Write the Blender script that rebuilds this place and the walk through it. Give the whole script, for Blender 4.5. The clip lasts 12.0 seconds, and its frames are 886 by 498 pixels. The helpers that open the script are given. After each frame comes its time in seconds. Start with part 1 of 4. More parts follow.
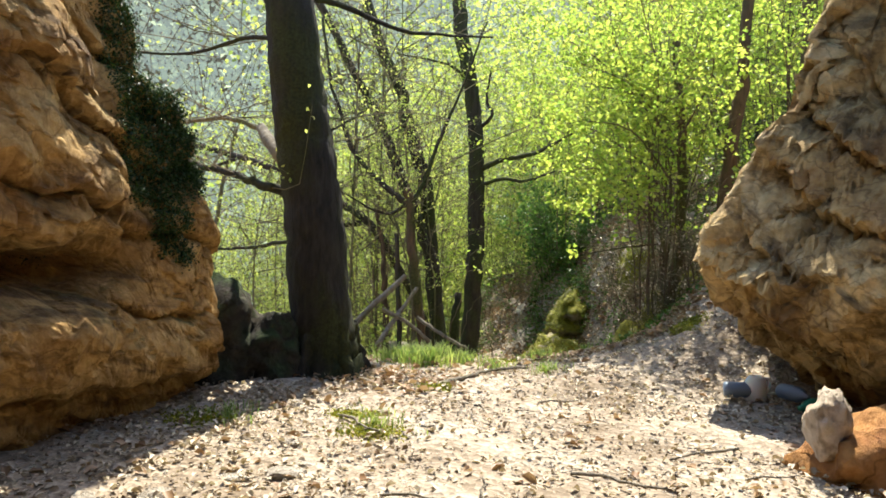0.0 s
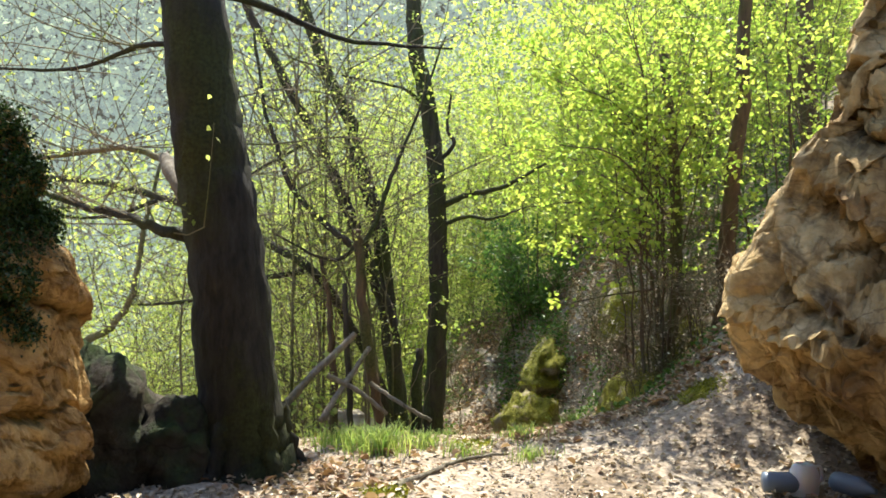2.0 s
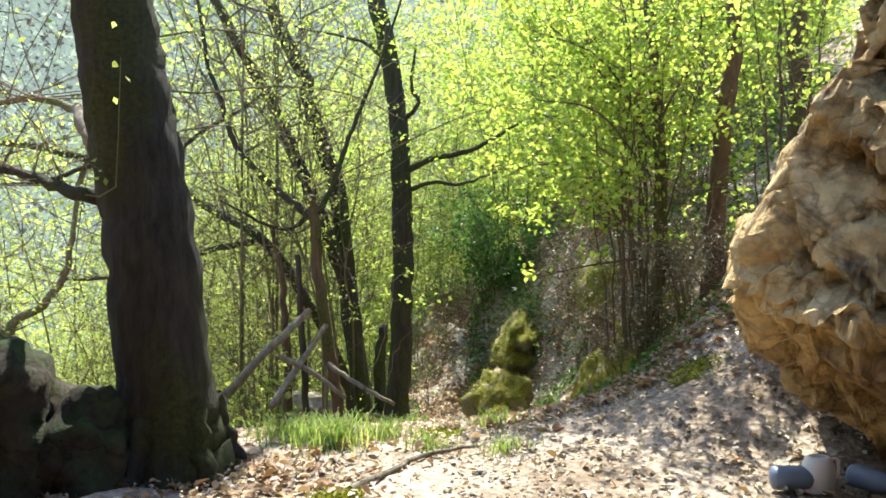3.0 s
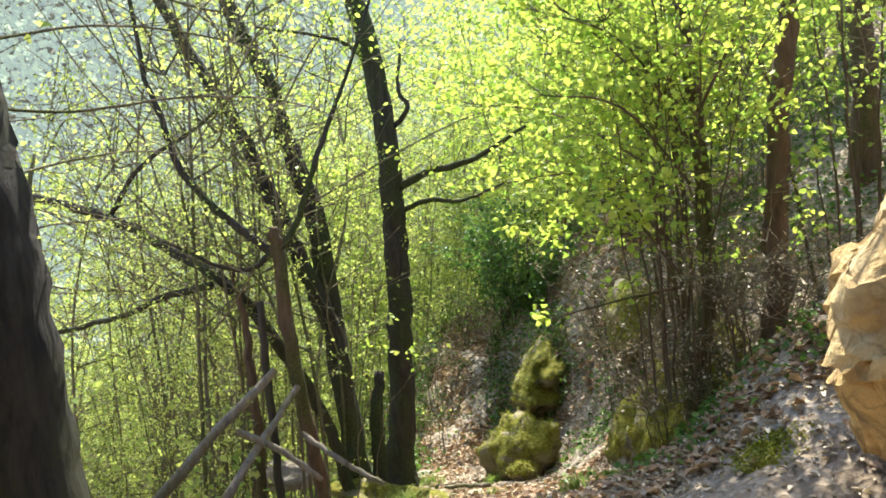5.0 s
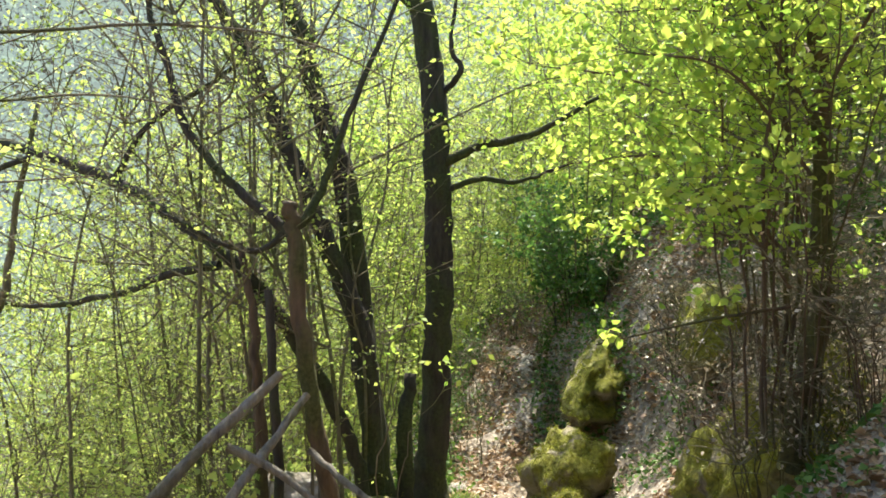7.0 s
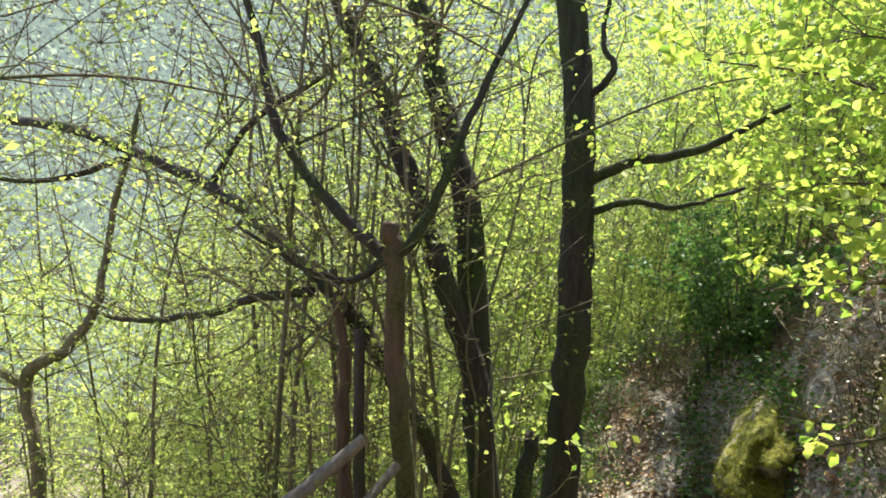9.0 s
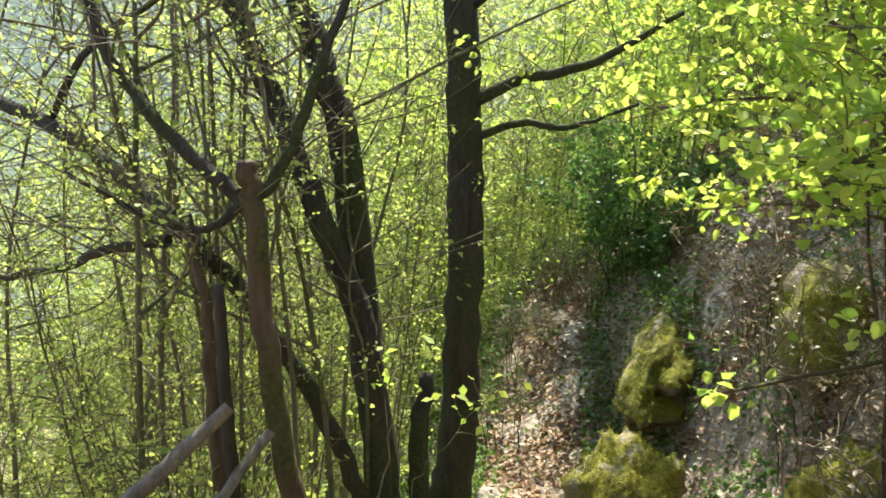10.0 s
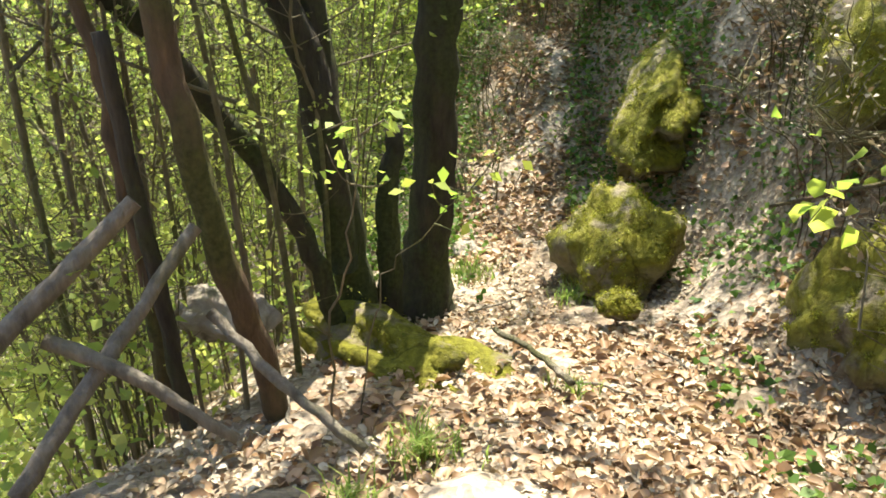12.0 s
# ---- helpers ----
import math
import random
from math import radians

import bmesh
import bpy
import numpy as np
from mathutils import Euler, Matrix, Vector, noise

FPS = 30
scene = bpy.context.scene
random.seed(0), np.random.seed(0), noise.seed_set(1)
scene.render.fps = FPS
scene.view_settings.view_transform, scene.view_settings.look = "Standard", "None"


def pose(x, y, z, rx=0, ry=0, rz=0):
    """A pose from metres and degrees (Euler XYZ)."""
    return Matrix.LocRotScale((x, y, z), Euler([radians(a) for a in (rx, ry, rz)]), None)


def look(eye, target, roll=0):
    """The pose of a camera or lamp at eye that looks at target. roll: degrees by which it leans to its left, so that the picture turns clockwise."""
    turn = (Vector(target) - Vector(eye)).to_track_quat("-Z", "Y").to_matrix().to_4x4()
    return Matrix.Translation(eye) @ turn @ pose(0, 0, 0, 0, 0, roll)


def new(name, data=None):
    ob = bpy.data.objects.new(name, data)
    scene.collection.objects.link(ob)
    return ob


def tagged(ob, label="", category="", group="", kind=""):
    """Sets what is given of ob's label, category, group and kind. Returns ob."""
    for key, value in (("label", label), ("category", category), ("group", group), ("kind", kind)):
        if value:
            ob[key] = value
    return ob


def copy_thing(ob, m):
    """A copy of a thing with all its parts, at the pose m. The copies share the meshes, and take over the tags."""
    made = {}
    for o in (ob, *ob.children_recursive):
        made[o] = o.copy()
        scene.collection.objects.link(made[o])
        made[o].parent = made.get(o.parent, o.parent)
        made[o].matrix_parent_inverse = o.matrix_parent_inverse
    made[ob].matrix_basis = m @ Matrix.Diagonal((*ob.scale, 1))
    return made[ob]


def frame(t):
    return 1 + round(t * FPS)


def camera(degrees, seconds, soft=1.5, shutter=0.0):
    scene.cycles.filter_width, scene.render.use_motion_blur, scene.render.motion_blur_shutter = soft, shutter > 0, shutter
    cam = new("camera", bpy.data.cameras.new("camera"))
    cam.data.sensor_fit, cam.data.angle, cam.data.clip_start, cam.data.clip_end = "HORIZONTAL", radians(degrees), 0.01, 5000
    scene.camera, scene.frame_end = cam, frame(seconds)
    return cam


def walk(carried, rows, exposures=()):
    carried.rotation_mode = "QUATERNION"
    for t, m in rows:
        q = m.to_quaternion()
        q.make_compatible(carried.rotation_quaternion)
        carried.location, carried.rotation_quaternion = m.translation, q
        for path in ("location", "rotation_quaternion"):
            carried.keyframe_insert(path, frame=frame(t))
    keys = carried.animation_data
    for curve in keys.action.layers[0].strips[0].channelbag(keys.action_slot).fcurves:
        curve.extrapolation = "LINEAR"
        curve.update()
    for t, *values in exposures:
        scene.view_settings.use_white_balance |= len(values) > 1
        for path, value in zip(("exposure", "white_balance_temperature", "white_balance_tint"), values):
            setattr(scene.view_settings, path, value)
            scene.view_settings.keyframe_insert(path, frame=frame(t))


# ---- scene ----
cam = camera(56.9, 12.0, soft=1.7)
PATH = [
    (0, (0.082, -0.191, 1.398), (0.069, 1.807, 1.326), 1.7),
    (0.5, (0.035, 0.166, 1.44), (0.109, 2.162, 1.33), 0.1),
    (1, (0.087, 0.538, 1.437), (0.142, 2.538, 1.429), 0.3),
    (1.5, (0.098, 0.885, 1.42), (0.161, 2.884, 1.443), 1.1),
    (2, (0.158, 1.264, 1.457), (0.229, 3.263, 1.484), 0.4),
    (2.5, (0.217, 1.615, 1.444), (0.231, 3.614, 1.408), 0.6),
    (3, (0.229, 1.987, 1.414), (0.377, 3.981, 1.375), 0.1),
    (3.2, (0.241, 2.094, 1.451), (0.435, 4.084, 1.385), -0.4),
    (4.8, (0.58, 3.214, 1.632), (0.689, 5.21, 1.571), -3.5),
    (5, (0.619, 3.351, 1.615), (0.691, 5.349, 1.588), -2.9),
    (5.5, (0.649, 3.591, 1.594), (0.694, 5.591, 1.591), -1.4),
    (6, (0.621, 3.847, 1.628), (0.678, 5.846, 1.619), -2.0),
    (6.5, (0.669, 4.145, 1.617), (0.639, 6.144, 1.599), -1.7),
    (6.7, (0.682, 4.247, 1.632), (0.649, 6.245, 1.548), -0.3),
    (8.3, (0.68, 5.219, 1.727), (0.403, 7.2, 1.73), 0.6),
    (8.5, (0.69, 5.283, 1.721), (0.306, 7.245, 1.658), 1.1),
    (9, (0.66, 5.494, 1.762), (0.266, 7.454, 1.702), 3.1),
    (9.5, (0.664, 5.708, 1.816), (0.43, 7.692, 1.717), 1.4),
    (10, (0.755, 5.945, 1.836), (0.589, 7.922, 1.585), 0.7),
    (10.5, (0.796, 6.117, 1.838), (0.701, 8.065, 1.394), 0.5),
    (11, (0.726, 6.399, 1.806), (0.683, 8.289, 1.154), 1.0),
    (11.5, (0.672, 6.616, 1.776), (0.618, 8.436, 0.948), 0.6),
    (12, (0.665, 6.837, 1.778), (0.595, 8.621, 0.876), 0.6),
]
walk(cam, [(t, look(eye, target, roll)) for t, eye, target, roll in PATH],
     [(0, 1.4, 6500, 10), (2.5, 1.5, 6400, 10), (3.0, 1.7, 6200, 10), (5.0, 1.75, 6300, 10), (6.5, 1.7, 6300, 10), (8.5, 1.5, 6300, 10), (9.5, 1.55, 6300, 10), (10.5, 1.8, 6500, 10), (11.0, 1.9, 6500, 10), (12, 1.8, 6600, 10)])
# ---- light ----
world = bpy.data.worlds.new("world")
scene.world = world
world.use_nodes = True
SUN_EL, SUN_AZ = 58.0, 7.0          # degrees; azimuth from straight ahead (+y) towards the right (+x)
wn = world.node_tree.nodes
sky = wn.new("ShaderNodeTexSky")
sky.sky_type, sky.sun_disc = "NISHITA", False
sky.sun_elevation, sky.sun_rotation = radians(SUN_EL), radians(SUN_AZ)
wn["Background"].inputs["Strength"].default_value = 0.15
world.node_tree.links.new(sky.outputs[0], wn["Background"].inputs["Color"])
sun_data = bpy.data.lights.new("sun", "SUN")
sun_data.energy, sun_data.angle, sun_data.color = 5.0, radians(0.6), (1.0, 0.94, 0.82)
sun = new("sun", sun_data)
sun.matrix_world = look((0, 0, 0), (-math.sin(radians(SUN_AZ)) * math.cos(radians(SUN_EL)),
                                   -math.cos(radians(SUN_AZ)) * math.cos(radians(SUN_EL)), -math.sin(radians(SUN_EL))))
rng = np.random.default_rng(7)


# ---- materials ----
def node_material(name, rough=0.9):
    m = bpy.data.materials.new(name)
    m.use_nodes = True
    b = m.node_tree.nodes["Principled BSDF"]
    b.inputs["Roughness"].default_value = rough
    b.inputs["Specular IOR Level"].default_value = 0.25
    return m, m.node_tree.nodes, m.node_tree.links, b


def noise_ramp(n, l, scale, stops, detail=6.0, stretch=None, rough=0.6):
    co = n.new("ShaderNodeTexCoord")
    src = co.outputs["Object"]
    if stretch:
        mp = n.new("ShaderNodeMapping")
        mp.inputs["Scale"].default_value = stretch
        l.new(src, mp.inputs[0])
        src = mp.outputs[0]
    t = n.new("ShaderNodeTexNoise")
    t.inputs["Scale"].default_value, t.inputs["Detail"].default_value = scale, detail
    t.inputs["Roughness"].default_value = rough
    l.new(src, t.inputs["Vector"])
    r = n.new("ShaderNodeValToRGB")
    while len(r.color_ramp.elements) < len(stops):
        r.color_ramp.elements.new(0.5)
    for e, (p, c) in zip(r.color_ramp.elements, stops):
        e.position, e.color = p, (*c, 1)
    l.new(t.outputs["Fac"], r.inputs[0])
    return t.outputs["Fac"], r.outputs[0]


def mix_rgb(n, l, fac, a, b, mode="MIX"):
    m = n.new("ShaderNodeMix")
    m.data_type, m.blend_type = "RGBA", mode
    if isinstance(fac, float):
        m.inputs[0].default_value = fac
    else:
        l.new(fac, m.inputs[0])
    for i, v in ((6, a), (7, b)):
        if isinstance(v, tuple):
            m.inputs[i].default_value = (*v, 1)
        else:
            l.new(v, m.inputs[i])
    return m.outputs[2]


def bump(n, l, b, height, strength, distance):
    k = n.new("ShaderNodeBump")
    k.inputs["Strength"].default_value, k.inputs["Distance"].default_value = strength, distance
    l.new(height, k.inputs["Height"])
    l.new(k.outputs[0], b.inputs["Normal"])


def mat_rock(name, light, mid, dark, stain, moss=None, dip=None):
    m, n, l, b = node_material(name, 0.88)
    f1, c1 = noise_ramp(n, l, 1.6, [(0.3, dark), (0.5, mid), (0.68, light)], 10, (1, 1, 1.5), 0.68)
    f2, c2 = noise_ramp(n, l, 0.9, [(0.5, (0, 0, 0)), (0.7, (1, 1, 1))], 5, (1, 1, 0.55))
    c = mix_rgb(n, l, c2, c1, mix_rgb(n, l, 0.65, c1, stain))
    f3, c3 = noise_ramp(n, l, 14.0, [(0.35, (0.62, 0.6, 0.57)), (0.6, (1, 1, 1))], 8)
    c = mix_rgb(n, l, 0.75, c, c3, "MULTIPLY")
    if moss:
        f4, c4 = noise_ramp(n, l, 3.2, [(moss[2], (0, 0, 0)), (moss[2] + 0.09, (1, 1, 1))], 9)
        g = n.new("ShaderNodeNewGeometry")
        s = n.new("ShaderNodeSeparateXYZ")
        l.new(g.outputs["Normal"], s.inputs[0])
        r = n.new("ShaderNodeMath")
        r.operation, r.use_clamp = "MULTIPLY_ADD", True
        l.new(s.outputs[2], r.inputs[0])
        r.inputs[1].default_value, r.inputs[2].default_value = 1.2, moss[1]
        k = n.new("ShaderNodeMath")
        k.operation, k.use_clamp = "MULTIPLY", True
        l.new(r.outputs[0], k.inputs[0])
        l.new(c4, k.inputs[1])
        f5, c5 = noise_ramp(n, l, 22.0, [(0.3, tuple(v * 0.4 for v in moss[0])), (0.7, moss[0])], 6)
        c = mix_rgb(n, l, k.outputs[0], c, c5)
    vo = n.new("ShaderNodeTexVoronoi")
    vo.feature = "DISTANCE_TO_EDGE"
    vo.inputs["Scale"].default_value = 2.6
    co = n.new("ShaderNodeTexCoord")
    wn_ = n.new("ShaderNodeTexNoise")
    wn_.inputs["Scale"].default_value, wn_.inputs["Detail"].default_value = 3.0, 6.0
    l.new(co.outputs["Object"], wn_.inputs["Vector"])
    ad = n.new("ShaderNodeVectorMath")
    ad.operation = "MULTIPLY_ADD"
    ad.inputs[1].default_value = (0.9, 0.9, 0.9)
    l.new(wn_.outputs["Color"], ad.inputs[0])
    l.new(co.outputs["Object"], ad.inputs[2])
    mp = n.new("ShaderNodeMapping")
    mp.inputs["Scale"].default_value, mp.inputs["Rotation"].default_value = (0.8, 0.8, 1.7), (0.5, 0.3, 0)
    l.new(ad.outputs[0], mp.inputs[0])
    l.new(mp.outputs[0], vo.inputs["Vector"])
    cr = n.new("ShaderNodeValToRGB")
    cr.color_ramp.elements[0].color, cr.color_ramp.elements[1].color = (0.3, 0.25, 0.2, 1), (1, 1, 1, 1)
    cr.color_ramp.elements[1].position = 0.07
    l.new(vo.outputs["Distance"], cr.inputs[0])
    c = mix_rgb(n, l, f2, c, mix_rgb(n, l, 1.0, c, cr.outputs[0], "MULTIPLY"))
    if dip is not None:      # dark lichen stains that follow the tilted beds
        turn, squeeze = n.new("ShaderNodeMapping"), n.new("ShaderNodeMapping")
        turn.inputs["Rotation"].default_value = (math.atan(dip), 0, 0)
        squeeze.inputs["Scale"].default_value = (0.9, 0.7, 3.6)
        band, edge = n.new("ShaderNodeTexNoise"), n.new("ShaderNodeValToRGB")
        band.inputs["Scale"].default_value, band.inputs["Detail"].default_value = 1.5, 8.0
        band.inputs["Roughness"].default_value, band.inputs["Distortion"].default_value = 0.65, 0.4
        edge.color_ramp.elements[0].position, edge.color_ramp.elements[1].position = 0.52, 0.63
        l.new(co.outputs["Object"], turn.inputs[0])
        l.new(turn.outputs[0], squeeze.inputs[0])
        l.new(squeeze.outputs[0], band.inputs["Vector"])
        l.new(band.outputs["Fac"], edge.inputs[0])
        c = mix_rgb(n, l, edge.outputs[0], c, mix_rgb(n, l, 0.75, c, stain))
    l.new(c, b.inputs["Base Color"])
    f6, c6 = noise_ramp(n, l, 7.0, [(0.3, (0, 0, 0)), (0.7, (1, 1, 1))], 12, None, 0.7)
    bump(n, l, b, c6, 0.8, 0.05)
    return m


def mat_bark(name, light, dark, moss, amount):
    m, n, l, b = node_material(name, 0.92)
    f1, c1 = noise_ramp(n, l, 9.0, [(0.3, dark), (0.7, light)], 9, (2.2, 2.2, 0.45), 0.7)
    f2, c2 = noise_ramp(n, l, 2.0, [(0.5 - amount, (0, 0, 0)), (0.66 - amount, (1, 1, 1))], 6, (1, 1, 0.6))
    f3, c3 = noise_ramp(n, l, 40.0, [(0.3, tuple(v * 0.4 for v in moss)), (0.7, moss)], 4)
    l.new(mix_rgb(n, l, c2, c1, c3), b.inputs["Base Color"])
    bump(n, l, b, f1, 0.9, 0.04)
    return m


def mat_leaf(name, a, b_, trans, through_gain=1.0):
    """Thin leaf: diffuse and translucent, its green varied leaf by leaf."""
    m, n, l, b = node_material(name, 0.5)
    g = n.new("ShaderNodeNewGeometry")
    r = n.new("ShaderNodeValToRGB")
    r.color_ramp.elements[0].color, r.color_ramp.elements[1].color = (*a, 1), (*b_, 1)
    l.new(g.outputs["Random Per Island"], r.inputs[0])
    l.new(r.outputs[0], b.inputs["Base Color"])
    t = n.new("ShaderNodeBsdfTranslucent")
    l.new(mix_rgb(n, l, 1.0, r.outputs[0], (through_gain, through_gain * 0.98, through_gain * 0.75), "MULTIPLY"), t.inputs[0])
    s = n.new("ShaderNodeMixShader")
    s.inputs[0].default_value = trans
    l.new(b.outputs[0], s.inputs[1])
    l.new(t.outputs[0], s.inputs[2])
    l.new(s.outputs[0], n["Material Output"].inputs[0])
    return m


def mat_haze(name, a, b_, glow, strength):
    """Far woods beyond the valley: leaf colours with bright spring haze painted in as glow."""
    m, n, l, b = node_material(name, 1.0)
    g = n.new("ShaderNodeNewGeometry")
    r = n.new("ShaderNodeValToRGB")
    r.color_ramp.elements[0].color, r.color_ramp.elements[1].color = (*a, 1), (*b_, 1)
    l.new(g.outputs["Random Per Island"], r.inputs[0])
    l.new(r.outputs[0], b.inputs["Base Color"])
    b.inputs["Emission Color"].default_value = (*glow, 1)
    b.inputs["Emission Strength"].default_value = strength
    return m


def mat_ground():
    m, n, l, b = node_material("leaf_litter_soil", 0.95)
    f1, c1 = noise_ramp(n, l, 1.3, [(0.3, (0.2, 0.15, 0.095)), (0.5, (0.42, 0.35, 0.26)), (0.7, (0.56, 0.5, 0.4))], 9)
    v = n.new("ShaderNodeTexVoronoi")
    v.inputs["Scale"].default_value = 26.0
    co = n.new("ShaderNodeTexCoord")
    l.new(co.outputs["Object"], v.inputs["Vector"])
    hs = n.new("ShaderNodeSeparateColor")
    l.new(v.outputs["Color"], hs.inputs[0])
    r = n.new("ShaderNodeValToRGB")
    r.color_ramp.elements[0].color, r.color_ramp.elements[1].color = (0.42, 0.38, 0.33, 1), (1, 1, 1, 1)
    l.new(hs.outputs[0], r.inputs[0])
    c = mix_rgb(n, l, 0.8, c1, r.outputs[0], "MULTIPLY")
    f3, c3 = noise_ramp(n, l, 60.0, [(0.3, (0.55, 0.52, 0.5)), (0.65, (1, 1, 1))], 5)
    l.new(mix_rgb(n, l, 0.7, c, c3, "MULTIPLY"), b.inputs["Base Color"])
    bump(n, l, b, v.outputs["Distance"], 0.7, 0.02)
    return m


M_GROUND = mat_ground()
M_ROCK_L = mat_rock("ochre_limestone", (0.76, 0.53, 0.23), (0.57, 0.355, 0.125), (0.28, 0.14, 0.05), (0.09, 0.055, 0.03), ((0.06, 0.09, 0.02), -0.45, 0.5), 0.2)
M_ROCK_R = mat_rock("buff_limestone", (0.84, 0.67, 0.36), (0.65, 0.45, 0.18), (0.34, 0.18, 0.07), (0.08, 0.055, 0.03), None, -0.7)
M_ROCK_TIP = mat_rock("weathered_white_stone", (0.82, 0.79, 0.72), (0.68, 0.58, 0.44), (0.42, 0.27, 0.14), (0.4, 0.17, 0.05))
# mossy stone, its colours darkened to carry the shade near the beech
M_ROCK_SHADED = mat_rock("shaded_mossy_stone", (0.12, 0.1, 0.07), (0.055, 0.046, 0.03), (0.025, 0.022, 0.016), (0.02, 0.02, 0.013), ((0.045, 0.075, 0.02), 0.1, 0.42))
M_MOSSROCK = mat_rock("moss_covered_stone", (0.5, 0.46, 0.38), (0.34, 0.29, 0.2), (0.16, 0.13, 0.08), (0.14, 0.12, 0.07), ((0.28, 0.27, 0.03), 0.8, 0.37))
M_ROCK_ORANGE = mat_rock("orange_stone", (0.68, 0.4, 0.16), (0.5, 0.25, 0.08), (0.24, 0.09, 0.035), (0.2, 0.07, 0.03))
M_STONE = mat_rock("pale_stone", (0.6, 0.56, 0.48), (0.47, 0.42, 0.34), (0.3, 0.25, 0.19), (0.3, 0.25, 0.2))
# mossy beech bark, base tones lowered to include the trunk's own shade
M_BARK1 = mat_bark("shaded_mossy_beech_bark", (0.046, 0.042, 0.032), (0.012, 0.011, 0.009), (0.05, 0.058, 0.018), 0.06)
M_BARK2 = mat_bark("dark_bark", (0.08, 0.067, 0.05), (0.022, 0.02, 0.015), (0.075, 0.09, 0.03), 0.05)
M_BARK3 = mat_bark("red_brown_bark", (0.17, 0.115, 0.07), (0.06, 0.042, 0.028), (0.11, 0.11, 0.035), 0.02)
M_DEADWOOD = mat_bark("grey_deadwood", (0.3, 0.265, 0.2), (0.1, 0.085, 0.065), (0.13, 0.13, 0.05), 0.0)
M_TWIG = mat_bark("twig_bark", (0.27, 0.23, 0.15), (0.1, 0.083, 0.052), (0.16, 0.17, 0.06), 0.05)
M_LEAF = mat_leaf("young_hazel_leaf", (0.23, 0.38, 0.065), (0.5, 0.57, 0.125), 0.62, 1.25)
M_LEAF2 = mat_leaf("fresh_spring_leaf", (0.2, 0.3, 0.075), (0.43, 0.47, 0.14), 0.6, 1.4)
M_LEAF3 = mat_leaf("dark_evergreen_leaf", (0.06, 0.14, 0.035), (0.17, 0.3, 0.07), 0.4)
M_LEAF4 = mat_leaf("ivy_leaf", (0.05, 0.12, 0.02), (0.16, 0.26, 0.05), 0.4)
M_LITTER = mat_leaf("dry_fallen_leaf", (0.22, 0.155, 0.085), (0.62, 0.54, 0.4), 0.15)
M_LITTER_RED = mat_leaf("russet_fallen_leaf", (0.19, 0.105, 0.05), (0.5, 0.35, 0.21), 0.2)
M_GRASS = mat_leaf("grass_blade", (0.14, 0.26, 0.05), (0.4, 0.46, 0.14), 0.5)
M_MOSS = mat_leaf("moss_tuft", (0.1, 0.125, 0.012), (0.43, 0.43, 0.05), 0.28)
M_DARKMOSS = mat_leaf("dark_moss", (0.012, 0.026, 0.006), (0.045, 0.085, 0.016), 0.2)
# the bluish emission stands in for air haze over the distant leaves
M_HAZE = mat_haze("far_wood_leaves_haze_glow", (0.1, 0.15, 0.06), (0.32, 0.38, 0.16), (0.5, 0.57, 0.62), 0.2)
M_PLASTIC = node_material("milky_plastic", 0.4)[0]
M_PLASTIC.node_tree.nodes["Principled BSDF"].inputs["Base Color"].default_value = (0.75, 0.75, 0.7, 1)
M_PLASTIC.node_tree.nodes["Principled BSDF"].inputs["Subsurface Weight"].default_value = 0.2
M_BLUE = node_material("blue_grey_plastic", 0.4)[0]
M_BLUE.node_tree.nodes["Principled BSDF"].inputs["Base Color"].default_value = (0.17, 0.22, 0.28, 1)
M_GREEN = node_material("green_glass_plastic", 0.25)[0]
M_GREEN.node_tree.nodes["Principled BSDF"].inputs["Base Color"].default_value = (0.03, 0.16, 0.09, 1)


# ---- builders ----
class Geo:
    """Gathers quads; many pieces become one mesh at once."""

    def __init__(self):
        self.v, self.f, self.n = [], [], 0

    def add(self, v, f):
        self.v.append(np.asarray(v, float))
        self.f.append(np.asarray(f, int) + self.n)
        self.n += len(v)

    def mesh(self, name, material, smooth=True):
        v, f = np.concatenate(self.v), np.concatenate(self.f)
        me = bpy.data.meshes.new(name)
        me.vertices.add(len(v))
        me.vertices.foreach_set("co", v.ravel())
        me.loops.add(f.size)
        me.loops.foreach_set("vertex_index", f.ravel().astype(np.int32))
        me.polygons.add(len(f))
        me.polygons.foreach_set("loop_start", (np.arange(len(f)) * f.shape[1]).astype(np.int32))
        me.polygons.foreach_set("use_smooth", np.full(len(f), smooth))
        me.update(calc_edges=True)
        me.materials.append(material)
        return me


def put(name, geo, material, parent=None, smooth=True, label=""):
    ob = new(name, geo.mesh(name, material, smooth))
    if parent:
        ob.parent = parent
        ob.matrix_parent_inverse = parent.matrix_basis.inverted()
    if name in ("brushwood", "foliage"):
        tagged(ob, kind="stuff")
    return tagged(ob, label)


def thing(name, x, y, z, label, category, group="", kind=""):
    e = new(name)
    e.empty_display_size = 0.1
    e.location = (x, y, z)
    bpy.context.view_layer.update()
    return tagged(e, label, category, group, kind)


def spline(pts, count):
    """Smooth curve through the points, evenly counted."""
    p = np.asarray(pts, float)
    p = np.vstack([2 * p[0] - p[1], p, 2 * p[-1] - p[-2]])
    out = []
    for s in np.linspace(0, len(p) - 3 - 1e-6, count):
        i, t = int(s), s - int(s)
        a, b, c, d = p[i:i + 4]
        out.append(0.5 * (2 * b + (c - a) * t + (2 * a - 5 * b + 4 * c - d) * t * t + (3 * b - a - 3 * c + d) * t ** 3))
    return np.array(out)


